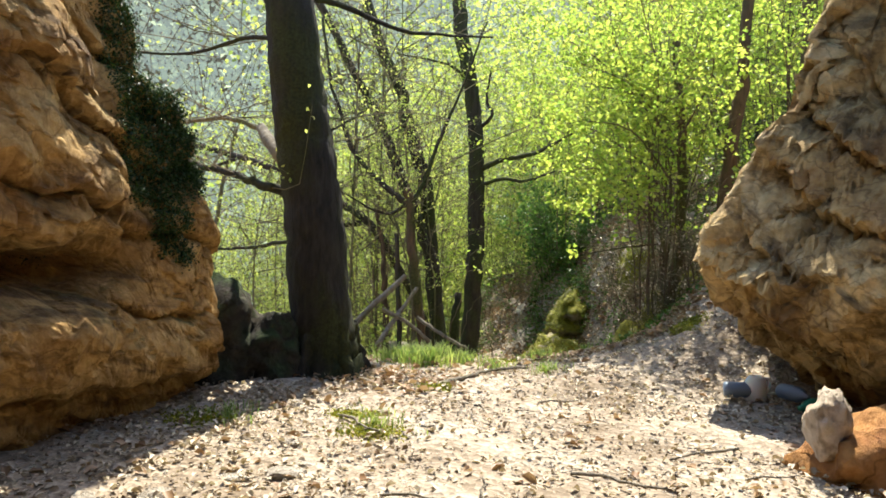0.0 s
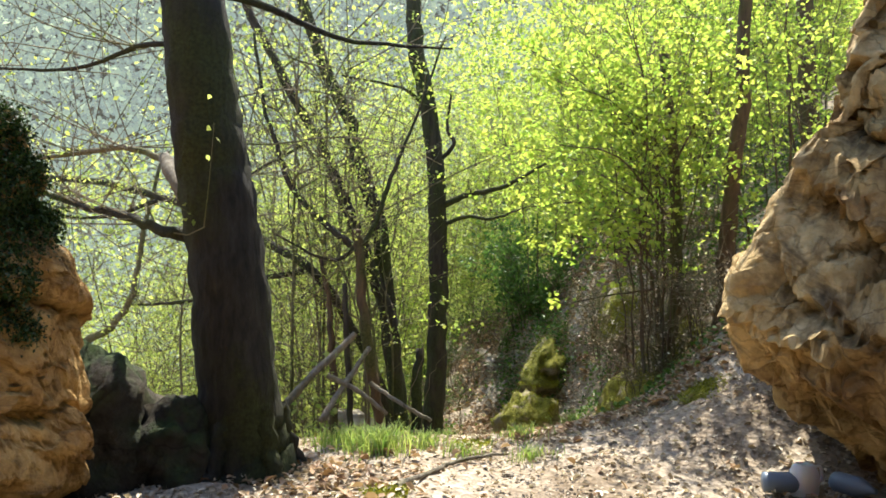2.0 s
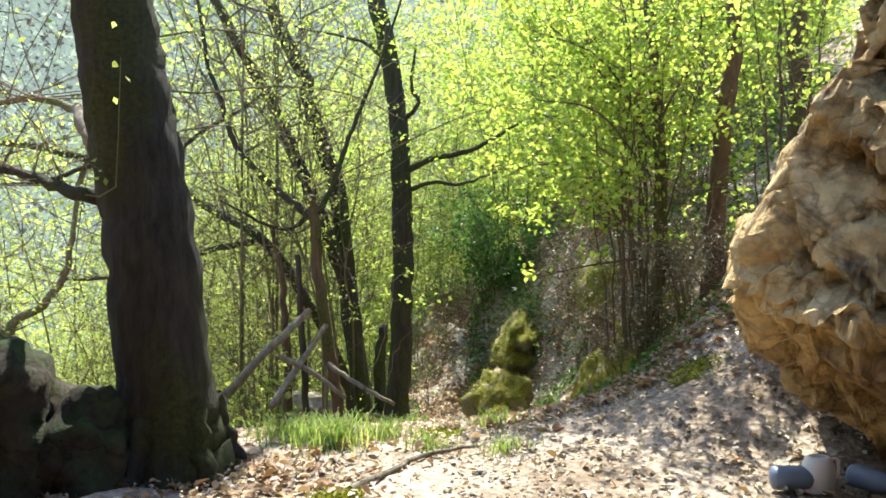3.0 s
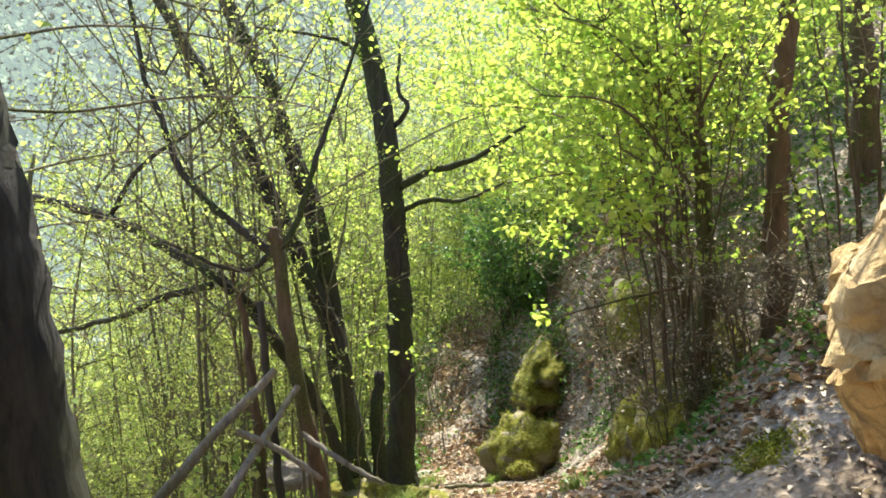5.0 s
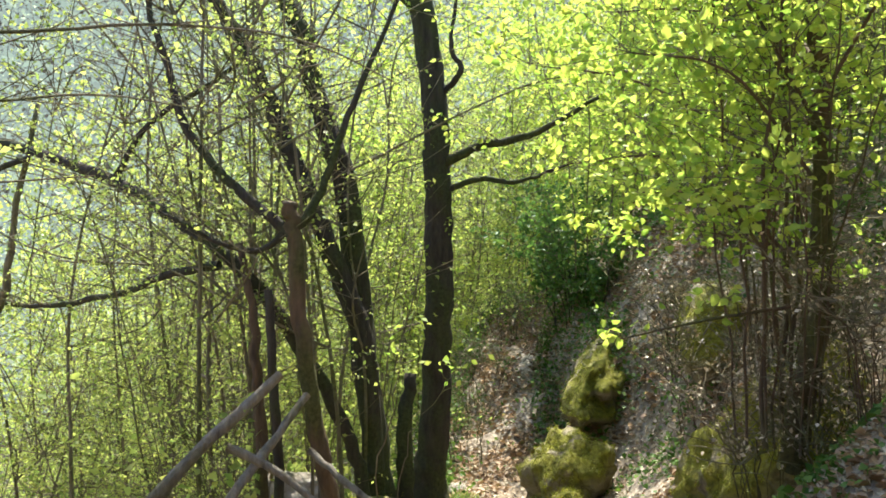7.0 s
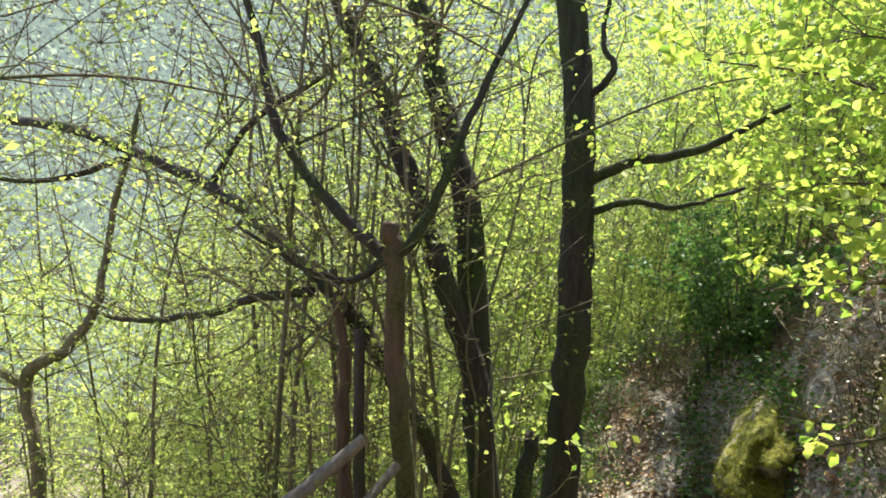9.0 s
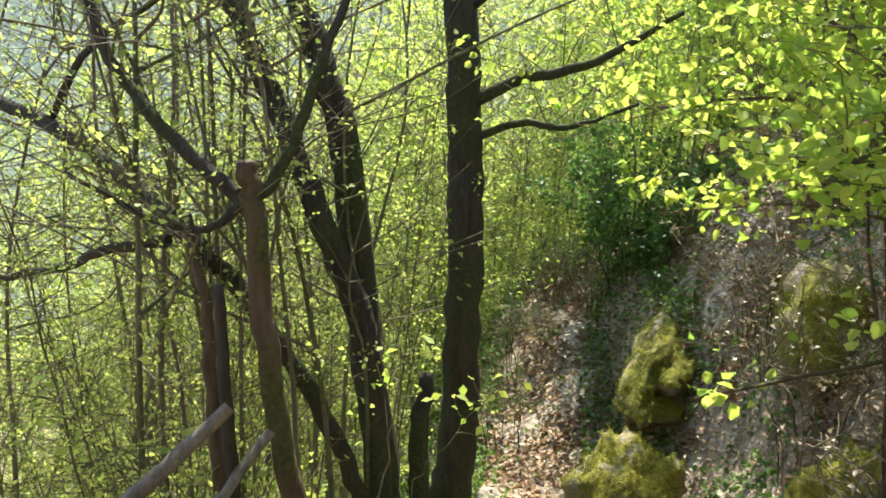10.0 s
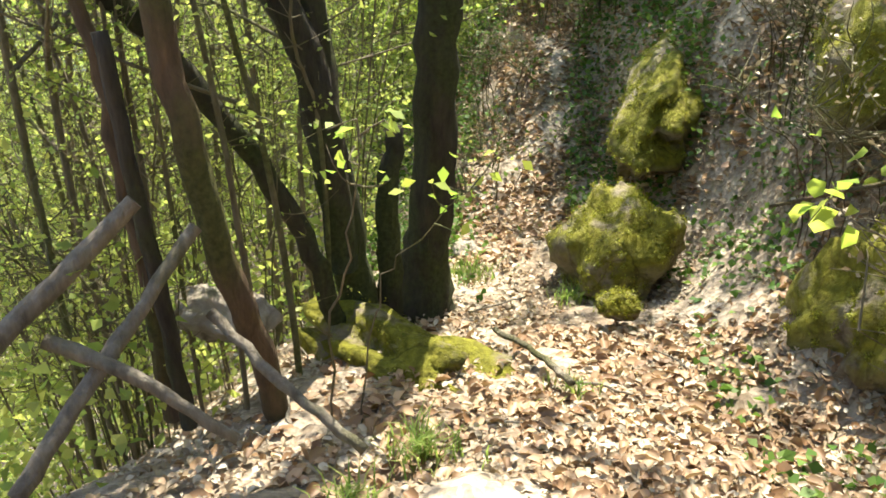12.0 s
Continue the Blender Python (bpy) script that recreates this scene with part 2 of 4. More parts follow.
def tube(geo, pts, radii, sides=6, count=0, wob=0.0, lump=0.0, r=rng):
    count = count or len(pts)
    c = spline(pts, count) if count != len(pts) else np.asarray(pts, float)
    rad = np.interp(np.linspace(0, 1, count), np.linspace(0, 1, len(radii)), radii)
    if wob:
        c[1:-1] += r.normal(0, wob, (count - 2, 3))
    t = np.gradient(c, axis=0)
    t /= np.linalg.norm(t, axis=1)[:, None] + 1e-9
    ref = np.array([0.31, 0.95, 0.05]) if abs(t[:, 2]).mean() > 0.5 else np.array([0.1, 0.05, 1.0])
    a = np.cross(t, ref)
    a /= np.linalg.norm(a, axis=1)[:, None] + 1e-9
    b = np.cross(t, a)
    ang = np.arange(sides) * 2 * math.pi / sides
    rr = rad[:, None] * (1 + (r.normal(0, lump, (count, sides)) if lump else 0))
    v = c[:, None] + rr[..., None] * (np.cos(ang)[None, :, None] * a[:, None] + np.sin(ang)[None, :, None] * b[:, None])
    i, j = np.meshgrid(np.arange(count - 1), np.arange(sides), indexing="ij")
    k = (j + 1) % sides
    f = np.stack([i * sides + j, i * sides + k, (i + 1) * sides + k, (i + 1) * sides + j], -1).reshape(-1, 4)
    geo.add(v.reshape(-1, 3), f)
    m = (count - 1) * sides
    h = sides // 2
    ends = [[e + q, e + q + 1, e + sides - 2 - q, e + sides - 1 - q] for e in (0, m) for q in range(h - 1)]
    geo.f.append(np.array(ends) + geo.n - len(v.reshape(-1, 3)))
    return c


def leaves(geo, centres, size, r=rng, flat=0.0, aspect=0.62, spread=0.35, broad=False):
    """Folded leaves at the centres, turned at random; flat pulls them level; broad ones have a rounded outline and a midrib."""
    n = len(centres)
    if not n:
        return
    d = r.normal(0, 1, (n, 3))
    d[:, 2] *= 1 - flat
    d /= np.linalg.norm(d, axis=1)[:, None] + 1e-9
    up = r.normal(0, 1, (n, 3)) * (1 - flat * 0.8)
    up[:, 2] += flat * 2
    s = np.cross(d, up)
    s /= np.linalg.norm(s, axis=1)[:, None] + 1e-9
    nn = np.cross(s, d)
    L = size * (1 + r.uniform(-spread, spread, n))[:, None]
    c = np.asarray(centres, float)
    fold = L * r.uniform(0.05, 0.3, (n, 1))
    if broad:
        a, o = L * aspect * 0.5, L * 0.5
        tip = c + d * o - nn * fold * 0.6
        v = np.stack([c - d * o, c - d * o * 0.45 + s * a * 0.95 + nn * fold, c + d * o * 0.4 + s * a * 0.8 + nn * fold, tip,
                      c + d * o * 0.4 - s * a * 0.8 + nn * fold, c - d * o * 0.45 - s * a * 0.95 + nn * fold], 1)
        k = np.arange(n)[:, None] * 6
        geo.add(v.reshape(-1, 3), np.concatenate([k + np.array([0, 1, 2, 3]), k + np.array([0, 3, 4, 5])]))
        return
    v = np.stack([c - d * L * 0.5, c - d * L * 0.05 + s * L * aspect * 0.5 + nn * fold, c + d * L * 0.5, c - d * L * 0.05 - s * L * aspect * 0.5 + nn * fold], 1)
    geo.add(v.reshape(-1, 3), np.arange(n * 4).reshape(n, 4))


def sstep(a, b, x):
    t = np.clip((np.asarray(x, float) - a) / (b - a), 0, 1)
    return t * t * (3 - 2 * t)


def soft(x, w=0.5):
    return w * np.logaddexp(0, np.asarray(x, float) / w)


# ---- ground ----
def path_x(y):
    return 0.55 + 0.45 * sstep(9, 13, y) + 1.3 * sstep(13, 22, y)


def ground_z(x, y):
    x, y = np.asarray(x, float), np.asarray(y, float)
    z = 0.018 * np.minimum(y, 7.4) - 0.27 * soft(y - 7.5, 0.35) + 0.27 * soft(y - 11.7, 0.5)
    z = z + 0.9 * sstep(13.5, 19, y) - 0.3 * soft(y - 21, 1.0) * (1 - sstep(30, 60, y))
    far = 1 - sstep(14, 40, np.hypot(x, y - 8))
    # bank on the right of the path
    edge = 1.15 + 0.5 * sstep(8, 11, y) + 0.3 * sstep(12, 16, y)
    d = x - edge
    on = sstep(5.9, 7.4, y)
    z = z + on * (0.30 * soft(d, 0.25) + 0.75 * sstep(0.1, 1.5, d) * sstep(8.5, 10.5, y) + 1.1 * sstep(2.3, 3.1, x) * np.exp(-((y - 11.3) / 1.2) ** 2) + 0.35 * soft(d - 2.2, 0.4)) * (0.35 + 0.65 * far)
    # leafy mound beside the path: a steep mossy edge, then a rounded top
    rise = sstep(11.6, 13.2, y) * (1 - sstep(15.5, 20, y))
    z = z + rise * (0.95 * sstep(1.75, 2.2, x) + 0.35 * sstep(2.2, 3.2, x)) * far
    z = z + 0.5 * sstep(1.8, 3.0, x) * np.exp(-((y - 8.2) / 0.9) ** 2)
    z = z + 0.6 * sstep(13.0, 15.2, y) * (1 - sstep(17, 22, y)) * sstep(0.2, 1.2, x) * (1 - 0.75 * sstep(1.8, 2.3, x))
    z = z - 0.45 * np.exp(-((y - 9.4) / 0.8) ** 2 - ((x - 2.3) / 0.6) ** 2)
    # fall to the valley on the left
    lip = -1.35 + 1.0 * sstep(7.6, 10.2, y) + 0.75 * sstep(10.2, 13, y) + 1.5 * sstep(13, 22, y)
    q = soft(lip - x, 0.25) * sstep(6.6, 8.2, y)
    z = z - np.minimum(0.85 * q, 13 + 0.05 * q)
    # side behind the cave stays level; the far side of the valley
    z = z + 95 * sstep(45, 190, y) - 4 * sstep(20, 45, y)
    return z


def axis(lo, a, b, hi, step, grow=1.14):
    mid = list(np.arange(a, b, step))
    s, x, right = step, b, []
    while x < hi:
        right.append(x)
        s *= grow
        x += s
    s, x, left = step, a - step, []
    while x > lo:
        left.append(x)
        s *= grow
        x -= s
    return np.array(left[::-1] + mid + right)


gx, gy = axis(-420, -3.4, 4.2, 420, 0.06), axis(-60, 2.4, 14.5, 480, 0.06)
X, Y = np.meshgrid(gx, gy)
Z = ground_z(X, Y)
near = np.exp(-(np.maximum(np.hypot(X - 0.5, Y - 8) - 9, 0) / 6) ** 2)
fine = np.array([[noise.fractal(Vector((x * 1.7, y * 1.7, 3.1)), 0.7, 2.1, 5) for x in gx] for y in gy])
Z = Z + fine * (0.028 + 0.05 * sstep(7.6, 9.5, Y)) * near + rng.normal(0, 0.006, Z.shape) * near
g = Geo()
i, j = np.meshgrid(np.arange(len(gy) - 1), np.arange(len(gx) - 1), indexing="ij")
w = len(gx)
g.add(np.stack([X, Y, Z], -1).reshape(-1, 3), np.stack([i * w + j, i * w + j + 1, (i + 1) * w + j + 1, (i + 1) * w + j], -1).reshape(-1, 4))
ground = put("ground", g, M_GROUND)
tagged(ground, "stony soil strewn with dry pale leaves", "ground", kind="structure")


# ---- cliffs of the cave mouth ----
def cliff(name, plan, side, profile, top, material, label, u_count=400, v_count=140, rough=0.2, seed=0.0, pocket=None, dip=0.0):
    """Rock face swept along a plan line; profile gives how far the face stands back at each height."""
    line = spline(plan, u_count)
    tan = np.gradient(line, axis=0)
    tan /= np.linalg.norm(tan, axis=1)[:, None]
    back = np.stack([-tan[:, 1], tan[:, 0]], 1) * side
    pz, po = zip(*profile)
    geo = Geo()
    V = np.zeros((u_count, v_count + 8, 3))
    for a in range(u_count):
        x0, y0 = line[a]
        h = top(x0, y0)
        for b in range(v_count + 8):
            z = -0.3 + (h + 0.3) * min(b / (v_count - 1), 1)
            o = np.interp(z, pz, po)
            if pocket:
                o += pocket(x0, y0, z)
            extra = max(0, b - v_count + 1)
            o += extra * 0.33
            z += extra * 0.05
            p = Vector((x0 * 1.0 + seed, y0, z))
            n1 = noise.fractal(p * 0.9, 0.8, 2.0, 3)
            n2 = noise.ridged_multi_fractal(p * 2.1, 0.9, 2.1, 4, 1.0, 2.0) - 1.0
            n3 = noise.fractal(Vector((p.x * 5, p.y * 5, p.z * 9)), 0.8, 2.2, 3)
            n4 = noise.voronoi(Vector((p.x * 1.3 + 0.3 * n3, p.y * 1.3 + 0.25 * n1, p.z * 2.6 + p.y * 1.5 + 0.3 * n3)))[0]
            n5 = noise.ridged_multi_fractal(Vector((p.x * 4, p.y * 4, p.z * 7 + p.y * 3)), 0.9, 2.1, 3, 1.0, 2.0) - 1.0
            bed = (z + dip * y0) * 1.9 + 0.55 * n1 + 0.07 * n3      # tilted beds, each stepping out above a dark joint
            cut = bed - math.floor(bed)
            step = 0.5 * (math.floor(bed) * 0.618 % 1.0) + 0.35 * cut + 0.7 * math.exp(-(min(cut, 1 - cut) / 0.07) ** 2) * (0.5 + 0.5 * n1)
            o += rough * (0.5 * n1 + 0.14 * n2 + 0.09 * n3 + 0.75 * (step - 0.45) + 0.14 * max(0.0, 1 - (n4[1] - n4[0]) / 0.06) + 0.2 * n4[0] + 0.06 * n5)
            V[a, b] = (x0 + back[a, 0] * o, y0 + back[a, 1] * o, z + rough * 0.25 * n3)
    nv = v_count + 8
    i, j = np.meshgrid(np.arange(u_count - 1), np.arange(nv - 1), indexing="ij")
    f = np.stack([i * nv + j, i * nv + j + 1, (i + 1) * nv + j + 1, (i + 1) * nv + j], -1).reshape(-1, 4)
    geo.add(V.reshape(-1, 3), f[:, ::-1] if side > 0 else f)
    ob = put(name, geo, material, smooth=False)
    return tagged(ob, label, "rock face", kind="structure")


def top_left(x, y):
    return 4.6 - 1.1 * float(sstep(2.4, 3.6, y)) - 1.35 * float(sstep(4.7, 5.0, y)) - 0.45 * float(sstep(5.15, 5.5, y)) - 0.5 * float(sstep(5.5, 5.95, y))


def top_right(x, y):
    return 4.6 - 1.0 * float(sstep(6.3, 7.2, y))


def pocket_left(x, y, z):
    return 0.8 * math.exp(-((z - 1.05) / 0.14) ** 2) * float(1 - sstep(4.4, 4.9, y)) - 0.1 * math.exp(-((z - 2.0) / 0.5) ** 2) * float(1 - sstep(4.4, 4.9, y))


cliff("wall_west", [(-3.0, -3.2), (-2.9, 0.0), (-2.65, 2.4), (-2.05, 3.8), (-1.8, 4.5), (-1.56, 5.1), (-1.47, 5.6), (-1.68, 6.1), (-2.7, 6.6), (-4.2, 6.9), (-7.5, 7.2)],
      1, [(-0.3, 0.35), (0.1, 0.28), (0.5, 0.02), (1.0, 0.0), (1.6, 0.1), (2.0, 0.25), (3.0, 0.25), (5.0, 0.2)], top_left, M_ROCK_L,
      "ochre limestone wall of the cave mouth, stained and mossy", rough=0.27, seed=3.0, pocket=pocket_left, dip=0.15)
cliff("wall_east", [(3.6, -3.2), (3.6, 0.0), (3.5, 2.6), (3.0, 4.4), (2.38, 5.2), (2.04, 5.75), (2.08, 6.15), (2.55, 6.75), (3.7, 7.4), (7.5, 7.9)],
      -1, [(-0.3, 1.0), (0.15, 0.95), (0.36, 0.72), (0.6, 0.3), (1.1, 0.0), (1.3, 0.03), (1.7, 0.28), (2.06, 0.36), (2.3, 0.6), (3.1, 0.8), (5.0, 1.1)], top_right, M_ROCK_R,
      "overhanging buff limestone wall with dark cracks", rough=0.36, seed=11.0, dip=-0.7)
west = bpy.data.objects["wall_west"].data
vs = np.array([v.co[:] for v in west.vertices])
ok = np.where((vs[:, 1] > 4.75) & (vs[:, 1] < 6.1) & (vs[:, 2] > 1.05) & (vs[:, 0] > -2.6))[0]
ok = np.array([k for k in ok if noise.fractal(Vector(vs[k]) * 1.6, 0.8, 2, 3) + 1.1 * (vs[k, 2] - 1.3) > 0.0])
c = vs[rng.choice(ok, 34000)] + rng.normal(0, 0.028, (34000, 3))
geo = Geo()
leaves(geo, c, 0.022, aspect=0.5)
tagged(put("wall_moss", geo, M_DARKMOSS), "dark moss and ferns on the top of the rock", "moss", kind="stuff")
# roof and back of the cave, behind the walker
g = Geo()
xs, ys = np.linspace(-4.5, 5, 40), np.linspace(-5.5, 1.6, 40)
V = np.array([[(x, y, 4.2 - 0.08 * x * x * 0.5 + 0.3 * noise.fractal(Vector((x, y, 0.5)), 0.8, 2, 4)) for x in xs] for y in ys])
i, j = np.meshgrid(np.arange(39), np.arange(39), indexing="ij")
g.add(V.reshape(-1, 3), np.stack([i * 40 + j, (i + 1) * 40 + j, (i + 1) * 40 + j + 1, i * 40 + j + 1], -1).reshape(-1, 4))
tagged(put("ceiling", g, M_ROCK_R), "rough limestone roof of the cave", "cave roof", kind="structure")
g = Geo()
zs = np.linspace(-0.3, 4.6, 30)
V = np.array([[(x, -3.2 + 0.4 * noise.fractal(Vector((x, 9, z)), 0.8, 2, 4), z) for x in xs] for z in zs])
i, j = np.meshgrid(np.arange(29), np.arange(39), indexing="ij")
g.add(V.reshape(-1, 3), np.stack([i * 40 + j, (i + 1) * 40 + j, (i + 1) * 40 + j + 1, i * 40 + j + 1], -1).reshape(-1, 4))
tagged(put("wall_south", g, M_ROCK_L), "limestone back wall of the cave", "rock face", kind="structure")


# ---- boulders and stones ----
def boulder(name, centre, size, material, label, category="boulder", seed=0.0, rough=0.28, sub=4, turn=0.0, lean=0.0, group="", tufts=0):
    bm = bmesh.new()
    bmesh.ops.create_icosphere(bm, subdivisions=sub, radius=1.0)
    for v in bm.verts:
        p = v.co.copy()
        k = p + Vector((seed, seed * 1.7, 0))
        d = 1 + rough * (0.9 * noise.fractal(k * 1.1, 0.8, 2, 3) + 0.35 * noise.fractal(k * 4, 0.8, 2, 3) + 0.6 * (noise.voronoi(k * 1.6)[0][0] - 0.3))
        q = p * d
        q.x += lean * q.z
        v.co = (q.x * size[0], q.y * size[1], q.z * size[2])
    me = bpy.data.meshes.new(name)
    bm.to_mesh(me)
    bm.free()
    me.materials.append(material)
    me.polygons.foreach_set("use_smooth", np.full(len(me.polygons), sub > 3))
    ob = new(name, me)
    ob.matrix_basis = pose(*centre, 0, 0, turn)
    tagged(ob, label, category, group)
    if tufts:
        vs = np.array([v.co[:] for v in me.vertices])
        ns = np.array([v.normal[:] for v in me.vertices])
        up = np.where(ns[:, 2] > -0.1)[0]
        pick = rng.choice(up, tufts)
        keep = np.array([noise.fractal(Vector(vs[k]) * 3 + Vector((seed, 0, 0)), 0.8, 2, 3) > -0.3 for k in pick])
        pick = pick[keep]
        geo = Geo()
        leaves(geo, vs[pick] + ns[pick] * 0.004 + rng.normal(0, 0.012, (len(pick), 3)), 0.015, aspect=0.5)
        m = new("moss", geo.mesh("moss", M_MOSS))
        m.parent = ob
        tagged(m, "yellow-green moss cushion", kind="stuff")
    return ob


def gz(x, y):
    return float(ground_z(x, y))


boulder("boulder", (-1.75, 6.35, 0.22), (0.34, 0.4, 0.62), M_ROCK_SHADED, "dark shaded ivy-grown boulder leaning on the cave wall", seed=2.0, rough=0.4)
boulder("boulder", (-1.35, 6.5, 0.16), (0.36, 0.4, 0.4), M_ROCK_SHADED, "dark shaded boulder at the foot of a beech", seed=5.0, rough=0.4)
boulder("boulder", (2.48, 4.28, 0.08), (0.44, 0.36, 0.34), M_ROCK_ORANGE, "orange-brown boulder with a weathered white top", seed=8.0, rough=0.3)
boulder("boulder", (2.17, 4.22, 0.33), (0.1, 0.12, 0.2), M_ROCK_TIP, "knobbly white weathered stone on an orange boulder", seed=9.3, rough=0.4)
boulder("mossy_boulder", (1.6, 11.7, -0.66), (0.34, 0.42, 0.42), M_MOSSROCK, "round moss-covered boulder beside the path", seed=12.0, lean=0.25, tufts=9000, rough=0.4)
boulder("mossy_boulder", (2.95, 9.95, -0.12), (0.7, 0.7, 0.85), M_MOSSROCK, "large moss-covered boulder with a dark overhung side", seed=15.0, lean=0.3, turn=-70, tufts=18000, rough=0.3)
boulder("mossy_boulder", (2.16, 13.4, -0.12), (0.3, 1.15, 0.4), M_MOSSROCK, "long mossy rock ledge above the path", seed=19.0, lean=0.35, tufts=10000, turn=-14, rough=0.4)
boulder("mossy_boulder", (0.32, 10.35, -0.68), (0.6, 0.24, 0.17), M_MOSSROCK, "low mossy rock ridge across the path edge", seed=23.0, turn=-38, tufts=900, rough=0.7)
boulder("mossy_boulder", (1.5, 10.85, -0.58), (0.11, 0.1, 0.08), M_MOSSROCK, "small moss cushion stone on the path", seed=25.0, tufts=900)
boulder("mossy_boulder", (2.3, 7.25, 0.4), (0.14, 0.13, 0.1), M_MOSSROCK, "small moss-topped stone on the bank", seed=27.0, tufts=1200)
boulder("mossy_boulder", (2.8, 11.1, 0.72), (0.36, 0.45, 0.4), M_MOSSROCK, "mossy rock jutting from the wooded bank", seed=31.0, tufts=5000)
boulder("pale_stone", (0.62, 12.3, -1.0), (0.11, 0.09, 0.07), M_STONE, "pale stone at the foot of a dark trunk", "stone", seed=35.0)
boulder("pale_stone", (-0.55, 10.2, -0.3), (0.25, 0.15, 0.12), M_STONE, "pale flat stone among the shrub stems", "stone", seed=37.0)
stone = boulder("stone", (-0.72, 3.95, 0.08), (0.11, 0.08, 0.03), M_STONE, "pale flat stone on the cave floor", "stone", seed=41.0, sub=2, group="stones on the cave floor")
stones = [stone] + [boulder("stone", (-1.25 + 0.3 * k, 3.6 + 0.25 * k, 0.07), (0.07 + 0.02 * k, 0.06, 0.025), M_STONE, "pale flat stone on the cave floor", "stone",
                            seed=43.0 + 3 * k, sub=2, group="stones on the cave floor") for k in range(3)]
for k in range(90):
    x, y = rng.uniform(-1.9, 2.6), rng.uniform(2.6, 7.6)
    if x < -0.3 and y > 5.6 or (x > 1.8 and y < 4.8):
        continue
    s = rng.uniform(0.15, 0.6) * (1.3 if x < 0 else 0.8)
    m = pose(x, y, gz(x, y) + 0.005, rng.uniform(-12, 12), rng.uniform(-12, 12), rng.uniform(0, 360)) @ Matrix.Diagonal((s, s, s, 1))
    copy_thing(stones[k % 4], m)


# ---- litter ----
def scatter(count, x0, x1, y0, y1, density):
    x, y = rng.uniform(x0, x1, count), rng.uniform(y0, y1, count)
    keep = rng.uniform(0, 1, count) < density(x, y)
    x, y = x[keep], y[keep]
    return np.stack([x, y, ground_z(x, y)], 1)


def litter_density(x, y):
    n = np.array([noise.fractal(Vector((a * 1.1, b * 1.1, 7)), 0.8, 2, 3) for a, b in zip(x, y)])
    return np.clip(0.55 + 0.8 * n, 0.12, 1) * np.where((y < 7) & (x > -0.2) & (x < 2), 0.45, 1.0)


for nm, mat, cnt, size, lab in (("fallen_leaves", M_LITTER, 60000, 0.036, "pale dry beech leaves strewn over the soil"),
                                ("russet_leaves", M_LITTER_RED, 9000, 0.06, "russet fallen leaves drifted on the soil")):
    c = scatter(cnt, -2.2, 4.2, 2.5, 15.5, litter_density)
    if nm == "russet_leaves":
        c = np.concatenate([c[: len(c) // 3], scatter(3000, -1.6, 1.2, 4.8, 7.6, lambda x, y: np.exp(-((x + 0.35) / 0.5) ** 2 - ((y - 6.3) / 0.55) ** 2)),
                            scatter(3500, -0.8, 1.6, 8.0, 11.2, lambda x, y: 0.7 * np.exp(-((x - 0.4) / 0.6) ** 2 - ((y - 9.6) / 0.9) ** 2))])
    c = np.concatenate([c, scatter(16000 if nm == "russet_leaves" else 6000, 0.3, 4.5, 12.0, 17.5, lambda x, y: np.full(len(x), 0.8))])
    c = np.concatenate([c, scatter(7000, 0.9, 2.9, 7.4, 10.8, lambda x, y: np.full(len(x), 0.6))])
    c[:, 2] += rng.uniform(0.004, 0.035, len(c))
    geo = Geo()
    leaves(geo, c, size, flat=0.75, aspect=0.6, spread=0.6, broad=True)
    tagged(put(nm, geo, mat), lab, "fallen leaves", kind="stuff")
c = scatter(150000, -2.2, 4.6, 2.5, 17.5, lambda x, y: np.full(len(x), 0.5))
c[:, 2] += 0.004
geo = Geo()
leaves(geo, c[c[:, 1] > 7.3], 0.024, flat=0.5, aspect=0.6, spread=0.7)
tagged(put("leaf_crumbs", geo, M_LITTER_RED), "brown leaf crumbs covering the woodland soil", "leaf litter", kind="stuff")
geo = Geo()
leaves(geo, c[c[:, 1] <= 7.3], 0.02, flat=0.6, aspect=0.7, spread=0.7)
tagged(put("stone_chips", geo, M_STONE), "pale stone chips and leaf crumbs on the soil", "gravel", kind="stuff")


# ---- trunks ----
def branch(parent, pts, r0, r1, material, name="limb", sides=8, wob=0.012, label="", lump=0.05):
    geo = Geo()
    n = max(8, int(len(pts) * 5))
    c = tube(geo, pts, [r0, (r0 + r1) * 0.52, r1], sides, n, min(wob, r0 * 0.13), lump)
    put(name, geo, material, parent, label=label)
    return c


def twigs(geo, lgeo, base, count, length, r0, per, leaf, up=0.25, r=rng, droop=0.0):
    """Fine twigs that spring from a curve, each with leaves along it."""
    for k in range(count):
        s = r.integers(len(base) // 4, len(base))
        p = base[s]
        d = r.normal(0, 1, 3)
        d[2] = abs(d[2]) * 0.6 + up
        d /= np.linalg.norm(d)
        L = length * r.uniform(0.5, 1.2)
        q = p + d * L * 0.5 + r.normal(0, 0.08 * L, 3)
        e = p + d * L + r.normal(0, 0.14 * L, 3) - np.array([0, 0, droop * L])
        tube(geo, [p, q, e], [r0, r0 * 0.7, r0 * 0.3], 4, 5, r0 * 0.6, 0, r)
        if per:
            n = r.poisson(per)
            t = r.uniform(0.25, 1.05, n)[:, None]
            c = (1 - t) ** 2 * p + 2 * t * (1 - t) * q + t * t * e + r.normal(0, leaf * 0.7, (n, 3))
            leaves(lgeo, c, leaf, r, 0.25, 0.7 if leaf > 0.048 else 0.62, broad=leaf > 0.048)


